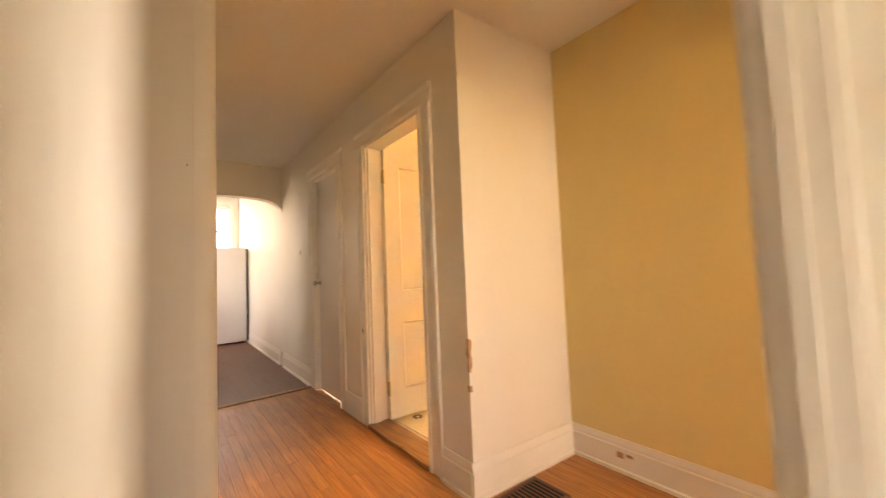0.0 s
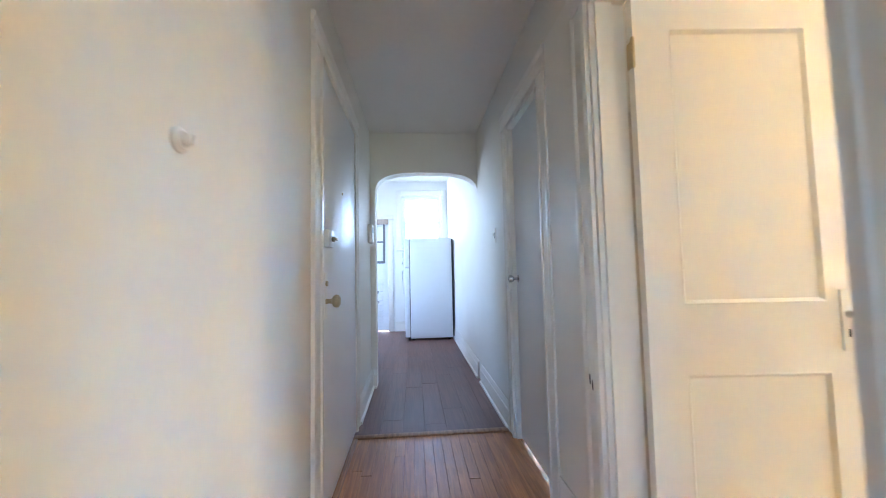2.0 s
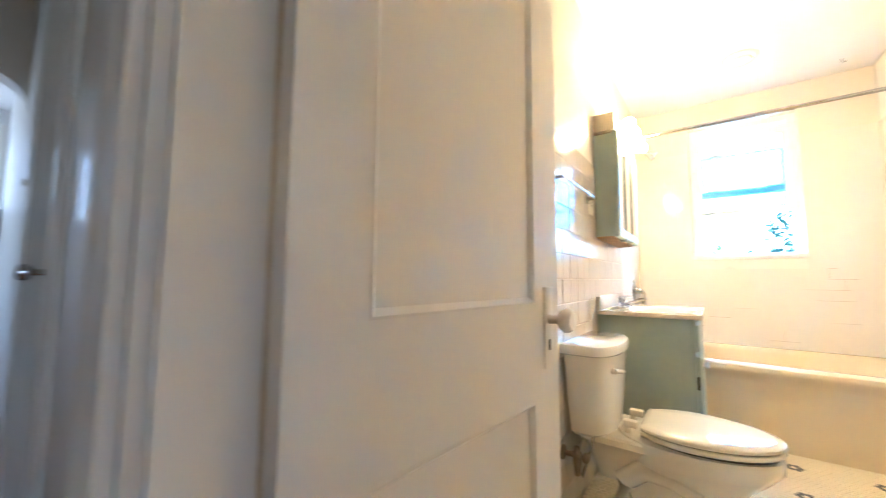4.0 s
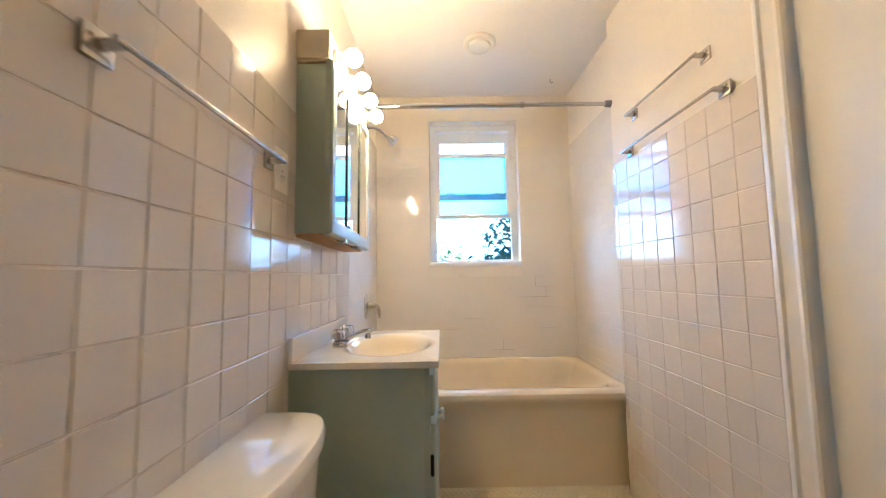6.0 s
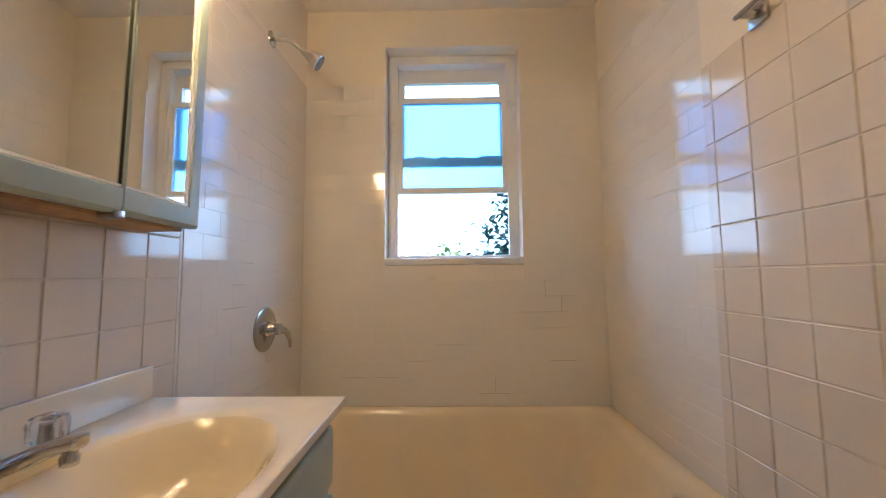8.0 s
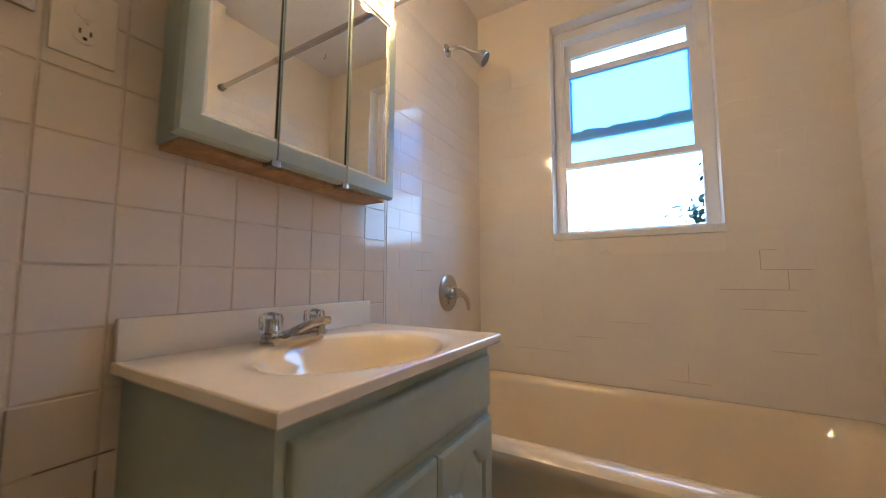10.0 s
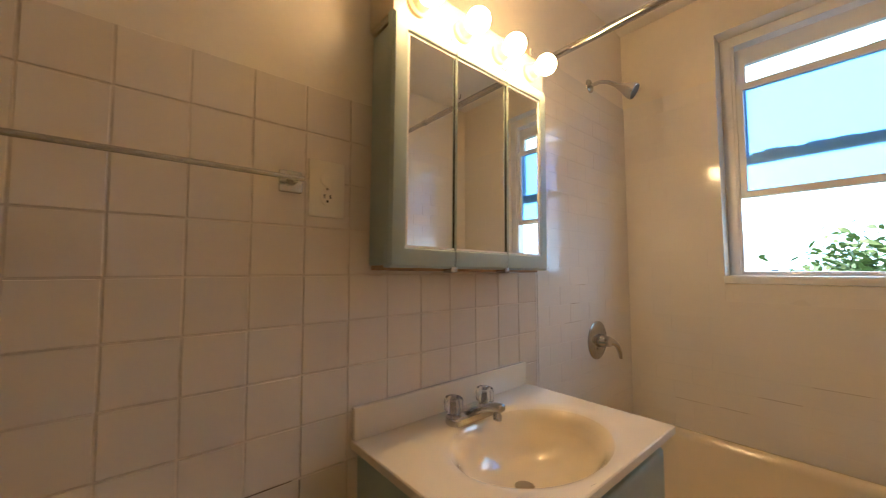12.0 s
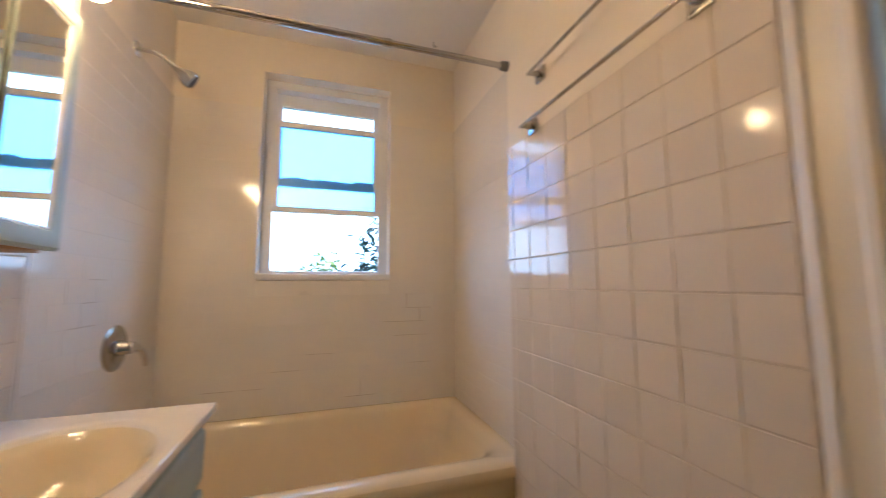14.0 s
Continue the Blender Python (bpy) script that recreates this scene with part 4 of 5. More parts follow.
# outlet, towel bars
out = thing("wall_outlet", "ivory duplex outlet plate on the tile", "outlet", pose(0.007, 1.925, 1.427))
part("plate", box(B(), 0, 0.006, -0.043, 0.043, -0.066, 0.066, 0.003), PLASTIC, out)
for z in (-0.022, 0.022):
    o = part("socket", lathe(B(), [(0, 0), (0.0165, 0), (0.0165, 0.0025), (0.0, 0.0025)], Matrix.Translation((0.0055, 0, z)) @ Matrix.Rotation(radians(90), 4, "Y"), 20), PLASTIC, out)
    if z < 0:
        for y in (-0.007, 0.007):
            part("slot", box(B(), 0.0075, 0.0086, y - 0.0015, y + 0.0015, z, z + 0.009), DARKHOLE, o)
        part("ground_hole", rod(B(), (0.0075, 0, z - 0.007), (0.0086, 0, z - 0.007), 0.003, seg=10), DARKHOLE, o)
part("screw", rod(B(), (0.005, 0, 0), (0.0072, 0, 0), 0.003, seg=10), STEEL, out)


def towel_bar(x, s, ya, yb, z, overs):
    t = thing("towel_bar", "chrome towel bar with square wall plates", "towel bar", pose(x, 0, z), "chrome towel bars")
    for y in (ya, yb):
        p = part("wall_plate", box(B(), 0, s * 0.010, y - 0.024, y + 0.024, -0.024, 0.024, 0.003), STEEL, t)
        part("post", rod(B(), (s * 0.009, y, 0), (s * 0.046, y, 0.0), 0.010, 0.008, 14), STEEL, t)
        part("screw", rod(B(), (s * 0.0095, y - 0.013, 0.008), (s * 0.0112, y - 0.013, 0.008), 0.0035, seg=10), RUST, p)
    part("rail", rod(B(), (s * 0.046, ya - overs, 0), (s * 0.046, yb + overs, 0), 0.0055, seg=14), STEEL, t)
    return t


towel_bar(0.007, 1, 1.335, 1.843, 1.432, 0.015)
towel_bar(1.418, -1, 1.965, 2.55, 1.688, 0.012)
towel_bar(1.424, -1, 2.045, 2.505, 1.853, 0.012)

# shower, valve, curtain rod
valve = thing("shower_valve", "chrome tub valve with a round plate and lever", "faucet", pose(0.007, 3.195, 0.92))
R = Matrix.Rotation(radians(90), 4, "Y")
part("escutcheon", lathe(B(), [(0, 0), (0.085, 0), (0.085, 0.003), (0.078, 0.007), (0.030, 0.012), (0, 0.012)], R, 40), STEEL, valve)
part("hub", lathe(B(), [(0.030, 0.01), (0.028, 0.030), (0.024, 0.036), (0.022, 0.062), (0.0, 0.064)], R, 24), CHROME, valve)
part("lever", tube(B(), [(0.048, 0, 0.0), (0.058, 0.028, -0.004), (0.066, 0.055, -0.022), (0.070, 0.070, -0.055), (0.070, 0.076, -0.082)], [0.016, 0.014, 0.012, 0.010, 0.007], 12), CHROME, valve)
shower = thing("shower", "chrome shower head on a bent wall arm", "shower", pose(0.005, 3.19, 2.10))
part("flange", lathe(B(), [(0, 0), (0.032, 0), (0.030, 0.006), (0.014, 0.012), (0, 0.012)], R, 28), STEEL, shower)
part("arm", tube(B(), [(0.0, 0, 0), (0.05, 0.004, 0.002), (0.085, 0.010, -0.010), (0.13, 0.022, -0.045)], 0.009, 14), CHROME, shower)
dv = Vector((0.80, 0.24, -0.55)).normalized()
hm = Matrix.Translation((0.122, 0.020, -0.040)) @ dv.to_track_quat("Z", "Y").to_matrix().to_4x4()
part("head", lathe(B(), [(0.0, 0.0), (0.012, 0.0), (0.015, 0.012), (0.017, 0.020), (0.028, 0.045), (0.035, 0.062), (0.036, 0.078), (0.033, 0.080)], hm, 32), CHROME, shower)
part("spray_face", lathe(B(), [(0, 0.079), (0.033, 0.079), (0.032, 0.082), (0, 0.083)], hm, 28), GREY, shower)
cr = thing("shower_rod", "chrome telescoping shower curtain rod, no curtain", "curtain rod", pose(0, 2.742, 2.025))
part("outer_tube", rod(B(), (0.002, 0, 0), (0.94, 0, 0), 0.0135), CHROME, cr)
part("inner_tube", rod(B(), (0.94, 0, 0), (1.41, 0, 0), 0.0115), CHROME, cr)
part("collar", rod(B(), (0.93, 0, 0), (0.955, 0, 0), 0.0148), STEEL, cr)
part("end_cap", rod(B(), (1.395, 0, 0), (1.424, 0, 0), 0.017, 0.02), GREY, cr, "grey rubber end cap")
part("end_cap", rod(B(), (0.001, 0, 0), (0.03, 0, 0), 0.02, 0.017), GREY, cr, "grey rubber end cap")

# tub
tub = thing("bathtub", "cream enamel built-in bathtub with a rolled rim", "bathtub", pose(0, 0, 0.020))
bx0, bx1, by0, by1 = 0.009, 1.481, 2.735, 3.545
mx, my = (bx0 + bx1) / 2, (by0 + by1) / 2
hx, hy = (bx1 - bx0) / 2, (by1 - by0) / 2


def tub_ring(front, back, side, r, z):
    y0, y1 = by0 + front, by1 - back
    return rrect(mx, (y0 + y1) / 2, hx - side, (y1 - y0) / 2, r, z, 12)


tr = [tub_ring(0.055, 0.0, 0.0, 0.012, 0.0), tub_ring(0.055, 0, 0, 0.012, 0.05), tub_ring(0.048, 0, 0, 0.012, 0.25), tub_ring(0.040, 0, 0, 0.012, 0.38), tub_ring(0.022, 0, 0, 0.012, 0.42), tub_ring(0.004, 0, 0, 0.012, 0.440), tub_ring(0.0, 0, 0, 0.012, 0.458), tub_ring(0.004, 0, 0, 0.012, 0.474), tub_ring(0.018, 0.0, 0.002, 0.014, 0.486), tub_ring(0.045, 0.006, 0.01, 0.03, 0.490), tub_ring(0.075, 0.022, 0.05, 0.09, 0.488), tub_ring(0.092, 0.034, 0.072, 0.11, 0.478), tub_ring(0.105, 0.045, 0.088, 0.12, 0.455), tub_ring(0.120, 0.062, 0.12, 0.13, 0.36), tub_ring(0.145, 0.09, 0.17, 0.14, 0.19), tub_ring(0.18, 0.125, 0.22, 0.13, 0.125), tub_ring(0.25, 0.19, 0.30, 0.10, 0.105)]
part("basin", loft(B(), tr), ENAMEL, tub)
part("drain", lathe(B(), [(0, 0), (0.03, 0), (0.032, 0.003), (0, 0.004)], Matrix.Translation((0.33, my, 0.105)), 24), CHROME, tub)
part("overflow_plate", lathe(B(), [(0, 0), (0.035, 0), (0.033, 0.005), (0, 0.007)], Matrix.Translation((0.133, my, 0.34)) @ R, 24), CHROME, tub)

# toilet
wc = thing("toilet", "white two-piece toilet with its lid closed", "toilet", pose(0.0, 1.622, 0.010))


def bow(hw, back, side, front, z, n=16):
    """A tank outline with a straight back and a bowed front."""
    pts = [(back, -hw, z)]
    for i in range(n + 1):
        a = -math.pi / 2 + math.pi * i / n
        pts.append((side + (front - side) * max(math.cos(a), 0) ** 0.72, hw * math.copysign(abs(math.sin(a)) ** 0.86, a), z))
    return pts + [(back, hw, z)]


part("tank", loft(B(), [bow(0.172, 0.045, 0.075, 0.165, 0.362), bow(0.190, 0.035, 0.085, 0.182, 0.378), bow(0.208, 0.025, 0.100, 0.196, 0.52), bow(0.222, 0.020, 0.108, 0.206, 0.690)]), CHINA, wc)
part("tank_lid", loft(B(), [bow(0.226, 0.012, 0.110, 0.210, 0.690), bow(0.238, 0.008, 0.100, 0.215, 0.696), bow(0.239, 0.008, 0.100, 0.216, 0.722), bow(0.236, 0.009, 0.098, 0.212, 0.731), bow(0.226, 0.013, 0.092, 0.202, 0.735)]), CHINA, wc)
lever = add(rod(B(), (0.178, -0.135, 0.632), (0.200, -0.147, 0.632), 0.012), tube(B(), [(0.198, -0.150, 0.632), (0.206, -0.125, 0.630), (0.218, -0.092, 0.624)], [0.010, 0.009, 0.007], 10))
part("flush_lever", lever, CHINA, wc)
bw = B()


def bowl_ring(cx, ax, ay, z, egg=0.12):
    return oval(cx, 0, ax, ay, z, 40, egg)


loft(bw, [bowl_ring(0.36, 0.23, 0.115, 0.0, 0), bowl_ring(0.36, 0.225, 0.112, 0.03, 0), bowl_ring(0.355, 0.20, 0.095, 0.08, 0), bowl_ring(0.37, 0.19, 0.085, 0.16, 0.05), bowl_ring(0.40, 0.21, 0.105, 0.24), bowl_ring(0.425, 0.245, 0.142, 0.30), bowl_ring(0.44, 0.262, 0.172, 0.338), bowl_ring(0.44, 0.266, 0.178, 0.370), bowl_ring(0.44, 0.262, 0.175, 0.382), bowl_ring(0.44, 0.235, 0.15, 0.385)])
loft(bw, [rrect(0.20, 0, 0.11, 0.075, 0.06, 0.18, 8), rrect(0.20, 0, 0.14, 0.095, 0.07, 0.28, 8), rrect(0.20, 0, 0.162, 0.140, 0.08, 0.328, 8), rrect(0.20, 0, 0.168, 0.158, 0.08, 0.345, 8), rrect(0.20, 0, 0.168, 0.158, 0.08, 0.368, 8), rrect(0.20, 0, 0.160, 0.150, 0.08, 0.376, 8)])
for s in (-1, 1):
    tube(bw, [(0.46, s * 0.075, 0.20), (0.38, s * 0.085, 0.255), (0.28, s * 0.085, 0.262), (0.21, s * 0.075, 0.20), (0.20, s * 0.07, 0.10), (0.23, s * 0.07, 0.01)], [0.03, 0.042, 0.045, 0.044, 0.042, 0.046], 14)
part("bowl", bw, CHINA, wc)


def seat_ring(k, z, lift=0.0):
    """A seat outline: round in front, cut straight at the hinges; lift raises its front."""
    out = []
    for x, y, _ in oval(0.468, 0, 0.243 - k, 0.180 - k, 0, 48, 0.10):
        x = max(x, 0.272 + k)
        out.append((x, y, z + lift * (x - 0.27)))
    return out


part("seat", loft(B(), [seat_ring(0.006, 0.392, 0.018), seat_ring(0.001, 0.398, 0.018), seat_ring(0.002, 0.409, 0.018), seat_ring(0.006, 0.411, 0.018)]), CHINA, wc)
part("lid", loft(B(), [seat_ring(0.005, 0.414, 0.018), seat_ring(0.0, 0.419, 0.018), seat_ring(0.001, 0.428, 0.016), seat_ring(0.008, 0.435, 0.014), seat_ring(0.030, 0.440, 0.010), seat_ring(0.090, 0.442, 0.006)]), CHINA, wc)
for y in (-0.075, 0.075):
    part("seat_hinge", add(rod(B(), (0.222, y, 0.374), (0.222, y, 0.42), 0.014, seg=14), box(B(), 0.21, 0.262, y - 0.017, y + 0.017, 0.405, 0.432, 0.005)), PLASTIC, wc)
part("bolt_cap", ball(B(), (0.34, -0.122, 0.024), 0.016, seg=14), CHINA, wc)
# black slabs that put the shade under seat and lid into colour
part("seat_shadow", loft(B(), [seat_ring(0.022, 0.384), seat_ring(0.022, 0.396, 0.018)]), BLACK, wc)
part("shadow_gap", loft(B(), [seat_ring(0.009, 0.408, 0.018), seat_ring(0.009, 0.416, 0.018)]), BLACK, wc)
stop = thing("supply_valve", "corroded water supply valve behind the toilet", "valve", pose(0.007, 1.40, 0.31))
part("flange", lathe(B(), [(0, 0), (0.030, 0), (0.026, 0.008), (0.0, 0.010)], R, 20), RUST, stop)
part("stub", rod(B(), (0.0, 0, 0), (0.07, 0, 0), 0.011, seg=14), RUST, stop)
part("handle", ball(B(), (0.092, 0, 0.0), 0.026, 0.55, 1.0, 0.75, 16), RUST, stop)
part("valve_body", lathe(B(), [(0, -0.075), (0.010, -0.075), (0.013, -0.05), (0.017, -0.02), (0.018, 0.012), (0.012, 0.02), (0.010, 0.035), (0, 0.035)], Matrix.Translation((0.058, 0, 0)), 16), RUST, stop, "corroded valve body")
part("hose", tube(B(), [(0.055, 0, 0.0), (0.058, 0.005, -0.06), (0.066, 0.03, -0.09), (0.08, 0.055, -0.04), (0.10, 0.06, 0.02), (0.105, 0.055, 0.085)], 0.007, 10), STEEL, stop)
solid("wall_stopper", add(lathe(B(), [(0, 0), (0.05, 0), (0.055, 0.010), (0.040, 0.022), (0.012, 0.026), (0, 0.026)], Matrix.Translation((1.22, 2.30, 0.018)), 28), B()), PLASTIC, "round white rubber stopper lying on the tile floor", "stopper")

# ceiling
det = thing("smoke_detector", "round white smoke detector on the bathroom ceiling", "detector", pose(0.738, 2.915, 2.499) @ Matrix.Diagonal((1.2, 1.2, 1.0, 1)))
part("base", lathe(B(), [(0, 0), (0.082, 0), (0.082, -0.010), (0.074, -0.020), (0, -0.020)], None, 36), PLASTIC, det)
part("cover", lathe(B(), [(0, -0.02), (0.056, -0.02), (0.054, -0.032), (0.040, -0.038), (0, -0.039)], None, 32), PORCELAIN, det)
hk = solid("ceiling_hook", tube(B(), [(0, 0, 0.0), (0, 0, -0.02), (0.010, 0, -0.03), (0.018, 0, -0.02)], 0.0035, 8), STEEL, "small metal hook in the bathroom ceiling", "hook", pose(1.29, 3.33, 2.501))

# ---- outside ----
structure("ground", box(B(), -600, 600, 4.2, 1200, -4.1, -4.0), GRASS, "green yard far below the window", "ground")

structure("backdrop_sky", box(B(), -120, 120, 60, 60.5, -4, 90), HAZE, "bright hazy sky far beyond the yard", "backdrop")


def tree(name, label, base, crown, radii, count, leaf_size, material, seed):
    rnd = random.Random(seed)
    t = thing(name, label, "tree", pose(*base))
    c = Vector(crown) - Vector(base)
    tb = B()
    tube(tb, [(0, 0, 0), c * 0.3 + Vector((0.1, 0, 0)), c * 0.7, c], [0.14, 0.11, 0.07, 0.03], 10)
    tips = []
    for i in range(26):
        d = Vector((rnd.gauss(0, 1), rnd.gauss(0, 1), rnd.gauss(0.2, 0.8))).normalized()
        e = c + Vector((d.x * radii[0], d.y * radii[1], d.z * radii[2])) * rnd.uniform(0.55, 1.0)
        s = c * rnd.uniform(0.55, 0.95)
        mid = (s + e) / 2 + Vector((0, 0, 0.12))
        tube(tb, [s, mid, e], [0.03, 0.018, 0.005], 6)
        tips += [e, (mid + e) / 2, mid]
    part("trunk", tb, BARK, t)
    vs, fs = [], []
    for i in range(count):
        p = rnd.choice(tips) + Vector((rnd.gauss(0, 1), rnd.gauss(0, 1), rnd.gauss(0, 0.8))) * (0.17 * sum(radii) / 3)
        q = Euler((rnd.uniform(-0.9, 0.9), rnd.uniform(-0.9, 0.9), rnd.uniform(0, 6.3))).to_matrix()
        s = leaf_size * rnd.uniform(0.6, 1.3)
        k = len(vs)
        for x, y, z in ((0, -1, 0), (0.42, -0.2, 0.10), (0.30, 0.55, 0.06), (0, 1, -0.15), (-0.30, 0.55, 0.06), (-0.42, -0.2, 0.10)):
            vs.append(p + q @ Vector((x * s, y * s, z * s)))
        fs.append(tuple(range(k, k + 6)))
    me = bpy.data.meshes.new("crown")
    me.from_pydata([tuple(v) for v in vs], [], fs)
    me.materials.append(material)
    o = new("crown", me)
    o.parent = t


tree("tree", "dark green broadleaf tree close outside the window", (2.2, 7.0, -4.0), (1.78, 6.9, 1.66), (0.75, 0.6, 0.95), 1500, 0.07, LEAF_D, 3)
tree("tree", "pale green bushy tree behind the yard", (0.4, 10.0, -4.0), (0.5, 10.0, 0.45), (1.45, 1.3, 1.1), 9000, 0.085, LEAF_L, 8)


# ---- pieces: tiles, mosaic and boards ----
cache = {}


def tile_mesh(name, w, h, t, material):
    key = (name, round(w, 4), round(h, 4))
    if key not in cache:
        bm, e = B(), 0.0004 if h < 0.08 else 0.0013
        loft(bm, [[(0, 0, 0), (w, 0, 0), (w, 0, h), (0, 0, h)], [(0, -t + e * 0.7, 0), (w, -t + e * 0.7, 0), (w, -t + e * 0.7, h), (0, -t + e * 0.7, h)], [(e, -t, e), (w - e, -t, e), (w - e, -t, h - e), (e, -t, h - e)]], False, True)
        cache[key] = mesh(name, bm, material, True)
    return cache[key]


def tile_field(parent, name, m, us, ws, material, gap, keep, t=0.007):
    """Tiles on a wall: us lists (row, u0, u1), ws maps a row to z0, z1; m lays the wall's own plane (x along, -y out) into the room."""
    rnd = random.Random(len(us))
    rest = []
    for row, u0, u1 in us:
        z0, z1 = ws[row]
        w, h = u1 - u0 - gap, z1 - z0 - gap
        if w < 0.006 or h < 0.006:
            continue
        k = 0.45 if gap < 0.002 else 1.7
        q = m @ pose(u0 + gap / 2, rnd.uniform(-0.00012, 0.00012), z0 + gap / 2, k * rnd.gauss(0, 0.16), 0, k * rnd.gauss(0, 0.16))
        if keep(u0):
            o = new(name, tile_mesh(name, w, h, t, material))
            o.parent = parent
            o.matrix_basis = q
        else:
            rest.append((q, w, h))
    if rest:
        bm, e = B(), 0.0013
        for q, w, h in rest:
            loft(bm, [[q @ Vector(p) for p in r] for r in ([(0, 0, 0), (w, 0, 0), (w, 0, h), (0, 0, h)], [(0, -t + e * 0.7, 0), (w, -t + e * 0.7, 0), (w, -t + e * 0.7, h), (0, -t + e * 0.7, h)], [(e, -t, e), (w - e, -t, e), (w - e, -t, h - e), (e, -t, h - e)])], False, True)
        o = part("tile_field", bm, material, parent)
        tagged(o, kind="stuff")


TZ0, TE0, PZ, PY = 1.662, 1.676, 0.1085, 0.108
WEST, EAST, NORTH = pose(0, 0, 0, 0, 0, 90), pose(1.425, 0, 0, 0, 0, -90), pose(0, 3.56, 0)
rows = {k: (max(TZ0 - PZ * (k + 1), 0.014), TZ0 - PZ * k) for k in range(16)}
part("grout_bed", box(B(), 0.0, 0.0048, 0.13, 2.735, 0.0, TZ0 - 0.002), GROUT, wall_west)
fields = []
for k in rows:
    y = 1.660 - PY * 15
    while y < 2.735:
        a, b = max(y, 0.13), min(y + PY, 2.735)
        if b - a > 0.008:
            fields.append((k, a, b))
        y += PY
part("bullnose", loft(B(), [[(0.0, 2.7352, z), (0.0066, 2.7354, z), (0.0072, 2.739, z), (0.0068, 2.7444, z), (0.005, 2.7476, z), (0.0, 2.7478, z)] for z in (0.02, 2.10)]), SUBWAY, wall_west, "glazed edge strip between two tilings")
tile_field(wall_west, "tile", WEST, fields, rows, TILE, 0.0032, lambda u: u > 0.80)
for y0, y1, z0, z1 in ((1.9831, 1.9849, 0.20, 0.66), (1.91, 2.008, 0.6845, 0.6863), (1.885, 2.008, 0.576, 0.578), (1.90, 2.008, 0.4675, 0.4693), (1.8755, 1.877, 0.70, 0.79), (1.70, 1.86, 0.793, 0.7945)):
    part("open_joint", box(B(), 0.0050, 0.0066, y0, y1, z0, z1), RUST, wall_west, "dark stained tile joint")
part("grout_bed", box(B(), 1.4202, 1.425, 1.855, 2.745, 0.0, TE0 - 0.002), GROUT, wall_east)
fields = []
rows = {k: (max(TE0 - PZ * (k + 1), 0.014), TE0 - PZ * k) for k in range(16)}
for k in rows:
    y = 1.953 - PY
    while y < 2.742:
        a, b = max(y, 1.857), min(y + PY, 2.744)
        if b - a > 0.008:
            fields.append((k, -b, -a))
        y += PY
tile_field(wall_east, "tile", EAST, fields, rows, TILE, 0.0032, lambda u: True)

part("open_joint", box(B(), 1.4188, 1.4225, 2.7447, 2.7468, 0.02, 0.49), DARKHOLE, wall_east, "dark gap beside the bathtub")
SZ, SW, S0 = 0.0765, 0.153, 0.485
srows = {k: (S0 + SZ * k, S0 + SZ * (k + 1)) for k in range(21)}
STOP = S0 + SZ * 21
bed = panel("y", 3.5541, 3.56, 0.0, 1.49, 0.45, STOP - 0.002, [(0.41, 1.09, 1.172, 2.30)])
part("grout_bed", bed, GROUT2, wall_north)


def cut(k, a, b):
    """A tile less the window opening."""
    z0, z1 = srows[k]
    if z1 <= 1.172 or z0 >= 2.30:
        return [(k, a, b)]
    return [(k, p, q) for p, q in ((a, min(b, 0.41)), (max(a, 1.09), b)) if q - p > 0.008]


fields = []
for k in srows:
    x = 0.044 - SW * (0.5 if k % 2 else 1.0)
    while x < 1.49:
        a, b = max(x, 0.004), min(x + SW, 1.486)
        if b - a > 0.008:
            fields += cut(k, a, b)
        x += SW
tile_field(wall_north, "subway_tile", NORTH, fields, srows, SUBWAY, 0.0005, lambda u: True)
for x0, x1, z0, z1 in ((1.1895, 1.1915, 1.0225, 1.097), (1.19, 1.335, 1.0195, 1.0213), (1.267, 1.2688, 0.946, 1.0195), (1.06, 1.29, 0.9432, 0.945), (1.19, 1.24, 1.0962, 1.0978), (0.20, 0.335, 0.637, 0.6386), (0.37, 0.47, 0.637, 0.6384), (0.50, 0.63, 0.7134, 0.715), (0.86, 1.02, 0.5605, 0.562), (0.94, 0.9415, 0.562, 0.635), (1.21, 1.33, 0.7135, 0.715), (0.66, 0.80, 0.790, 0.7914), (1.12, 1.31, 0.8668, 0.8684)):
    part("open_joint", box(B(), x0, x1, 3.5525, 3.5534, z0, z1), OPENJOINT, wall_north, "dirty open tile joint")
for y0, y1, z in ((3.02, 3.10, 1.173), (2.98, 3.05, 1.0965), (2.93, 3.06, 1.0195)):
    part("open_joint", box(B(), 0.0066, 0.0075, y0, y1, z - 0.0008, z + 0.0008), OPENJOINT, wall_west, "dirty open tile joint")
for parent, m, x in ((wall_west, WEST, 0.0), (wall_tub_east, pose(1.49, 0, 0, 0, 0, -90), 1.49)):
    part("grout_bed", box(B(), x, x + (0.0059 if x < 1 else -0.0059), 2.75, 3.555, 0.45, STOP - 0.002), GROUT2, parent)
    fields = []
    for k in srows:
        y = 2.748 - SW * (0.5 if k % 2 else 1.0)
        while y < 3.552:
            a, b = max(y, 2.748), min(y + SW, 3.552)
            if b - a > 0.008:
                fields.append((k, a, b) if x < 1 else (k, -b, -a))
            y += SW
    tile_field(parent, "subway_tile", m, fields, srows, SUBWAY, 0.0005, lambda u: True)

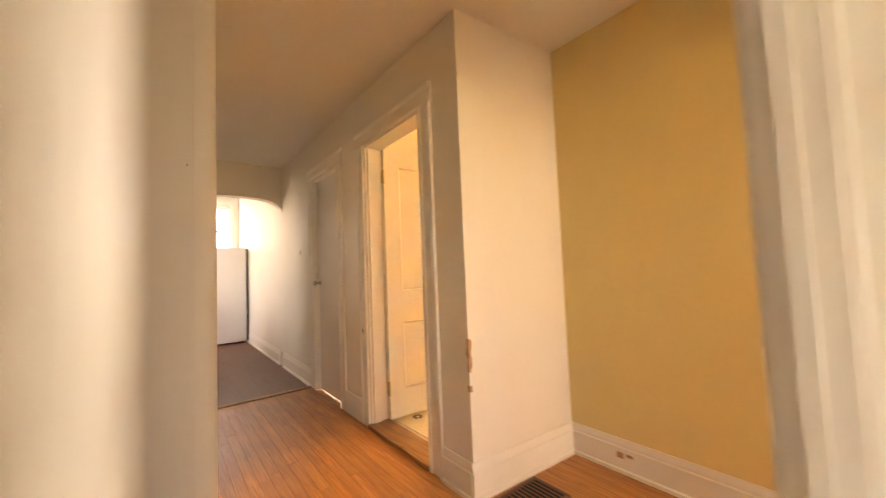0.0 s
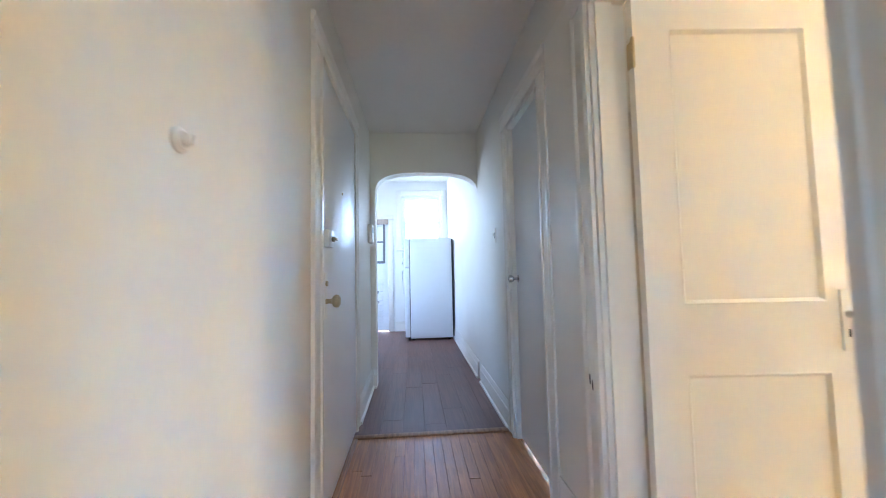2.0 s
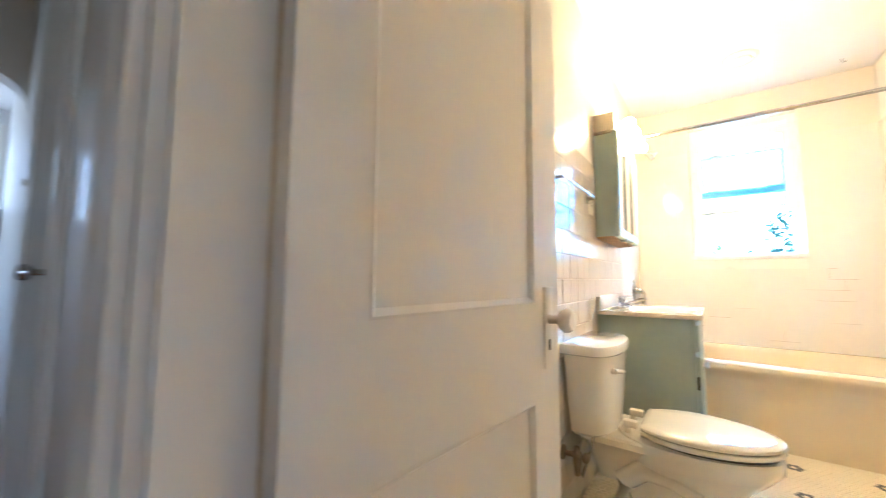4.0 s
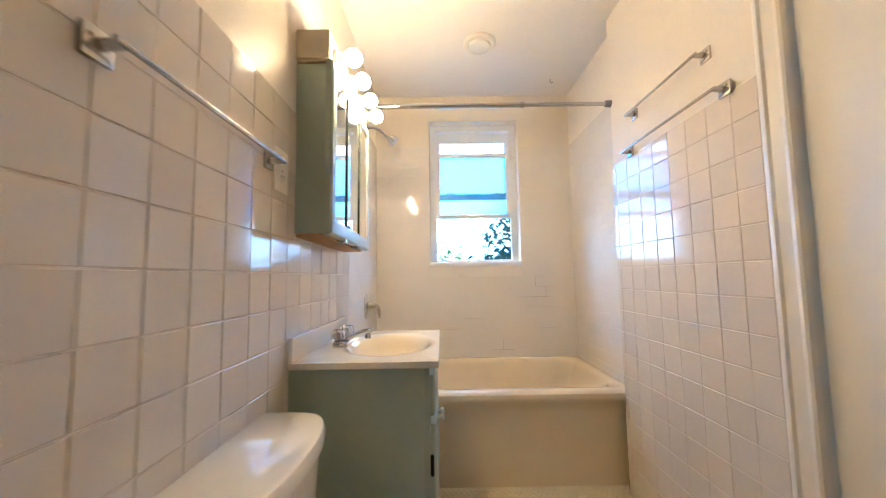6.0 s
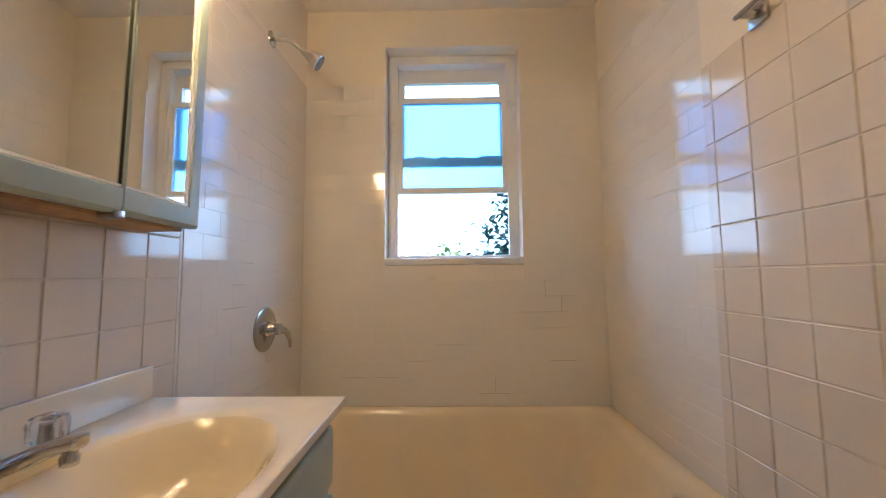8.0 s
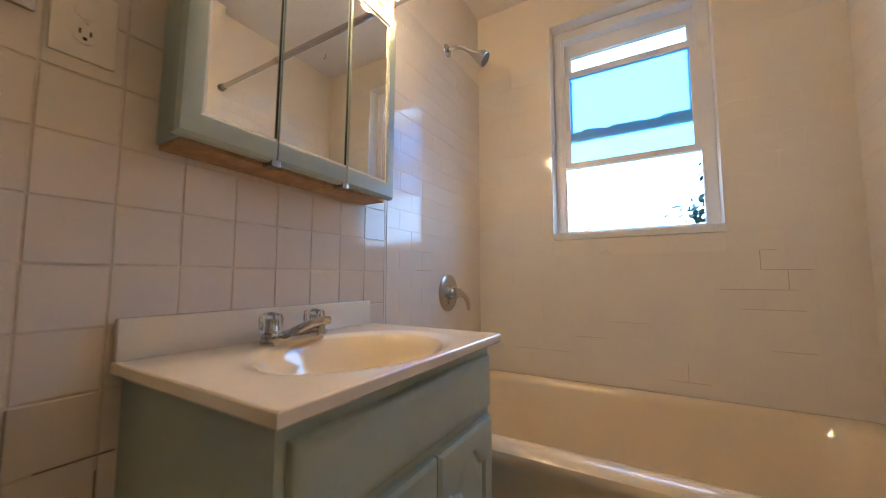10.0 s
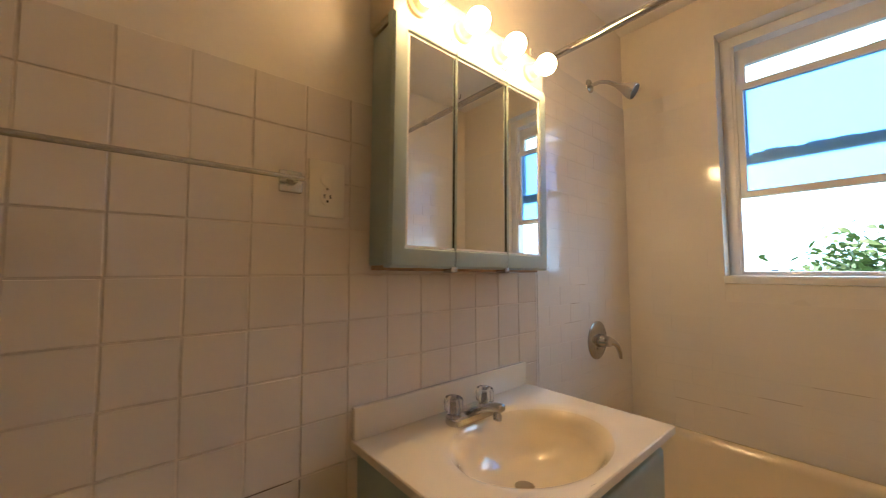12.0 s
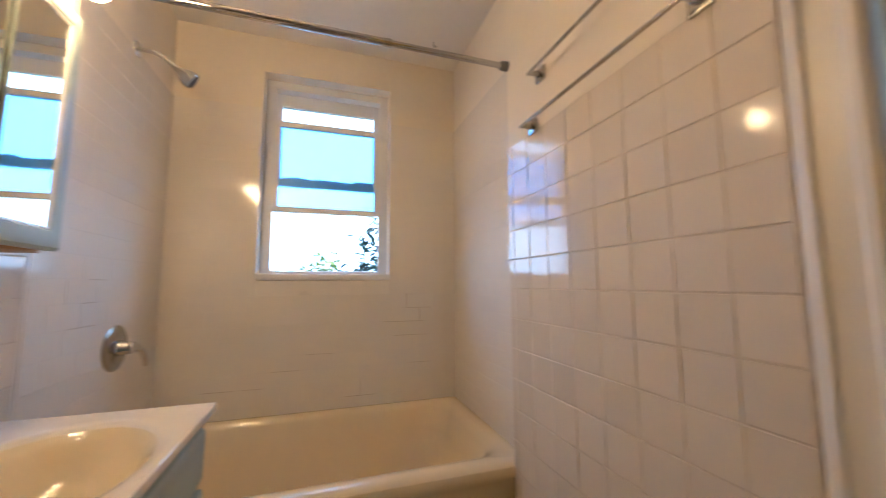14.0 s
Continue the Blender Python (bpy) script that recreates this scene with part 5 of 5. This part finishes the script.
# hexagon mosaic with dark flowers
HEXR = 0.0146
dx, dy = HEXR * math.sqrt(3) + 0.0018, (HEXR * 1.5 + 0.0016)
white, dark = ([], []), ([], [])
for j in range(int(2.62 / dy) + 2):
    for i in range(int(1.40 / dx) + 2):
        x, y = 0.02 + i * dx + (dx / 2 if j % 2 else 0), 0.16 + j * dy
        if y > 2.80 or x > 1.41 or (y < 0.88 and x > 0.97):
            continue
        ring1 = (j % 14 == 6 and i % 12 in (5, 7)) or (j % 14 in (5, 7) and (i % 12 in (5, 6)))
        bucket = dark if ring1 else white
        vs, fs = bucket
        k = len(vs)
        for r, z in ((HEXR, 0.013), (HEXR, 0.0185), (HEXR - 0.0012, 0.0196)):
            for q in range(6):
                a = math.pi / 6 + math.pi / 3 * q
                vs.append((x + r * math.cos(a), y + r * math.sin(a), z))
        fs.append(tuple(range(k + 12, k + 18)))
        for s in (0, 6):
            for q in range(6):
                fs.append((k + s + q, k + s + (q + 1) % 6, k + s + 6 + (q + 1) % 6, k + s + 6 + q))
for (vs, fs), material, name in ((white, HEXW, "white_mosaic"), (dark, HEXB, "dark_mosaic")):
    me = bpy.data.meshes.new(name)
    me.from_pydata(vs, [], fs)
    me.materials.append(material)
    o = new(name, me)
    o.parent = floor_bath
    tagged(o, kind="stuff")


def lay(parent, name, x0, x1, y0, y1, w, lengths, material, seed, gap=0.0006):
    """Boards along x, each cut at a random length."""
    rnd = random.Random(seed)
    y = y0
    while y < y1 - 0.004:
        ww = min(w, y1 - y)
        x = x0 - rnd.random() * lengths[0]
        while x < x1:
            n = rnd.choice(lengths)
            a, b = max(x, x0), min(x + n, x1)
            if b - a > 0.01:
                key = (name, round(b - a, 2), round(ww, 3))
                if key not in cache:
                    l, e = round(b - a, 2) - gap, 0.0007
                    bm = loft(B(), [[(0, 0, -0.009), (l, 0, -0.009), (l, ww - gap, -0.009), (0, ww - gap, -0.009)], [(0, 0, -e), (l, 0, -e), (l, ww - gap, -e), (0, ww - gap, -e)], [(e, e, 0), (l - e, e, 0), (l - e, ww - gap - e, 0), (e, ww - gap - e, 0)]], False, True)
                    cache[key] = mesh(name, bm, material, True)
                o = new(name, cache[key])
                o.parent = parent
                o.matrix_basis = pose(a, y, rnd.uniform(-0.0003, 0.0003))
            x += n
        y += w


lay(floor_hall, "plank", -1.165, 2.3, -1.07, 0.0, 0.057, [0.6, 0.9, 1.2, 1.5], OAK, 5)
lay(floor_hall, "plank", 1.11, 2.26, 0.0, 0.73, 0.057, [0.7, 0.9, 1.2], OAK, 6)
lay(floor_hall, "plank", 1.28, 2.3, -2.2, -1.07, 0.057, [0.9, 1.2], OAK, 7)
lay(floor_hall, "plank", 2.3, 5.0, -2.5, 1.5, 0.114, [1.2, 1.5], OAK, 8)
lay(floor_kitchen, "plank", -5.4, -1.215, -2.7, -0.02, 0.15, [0.92, 1.22], DARKBOARD, 9)
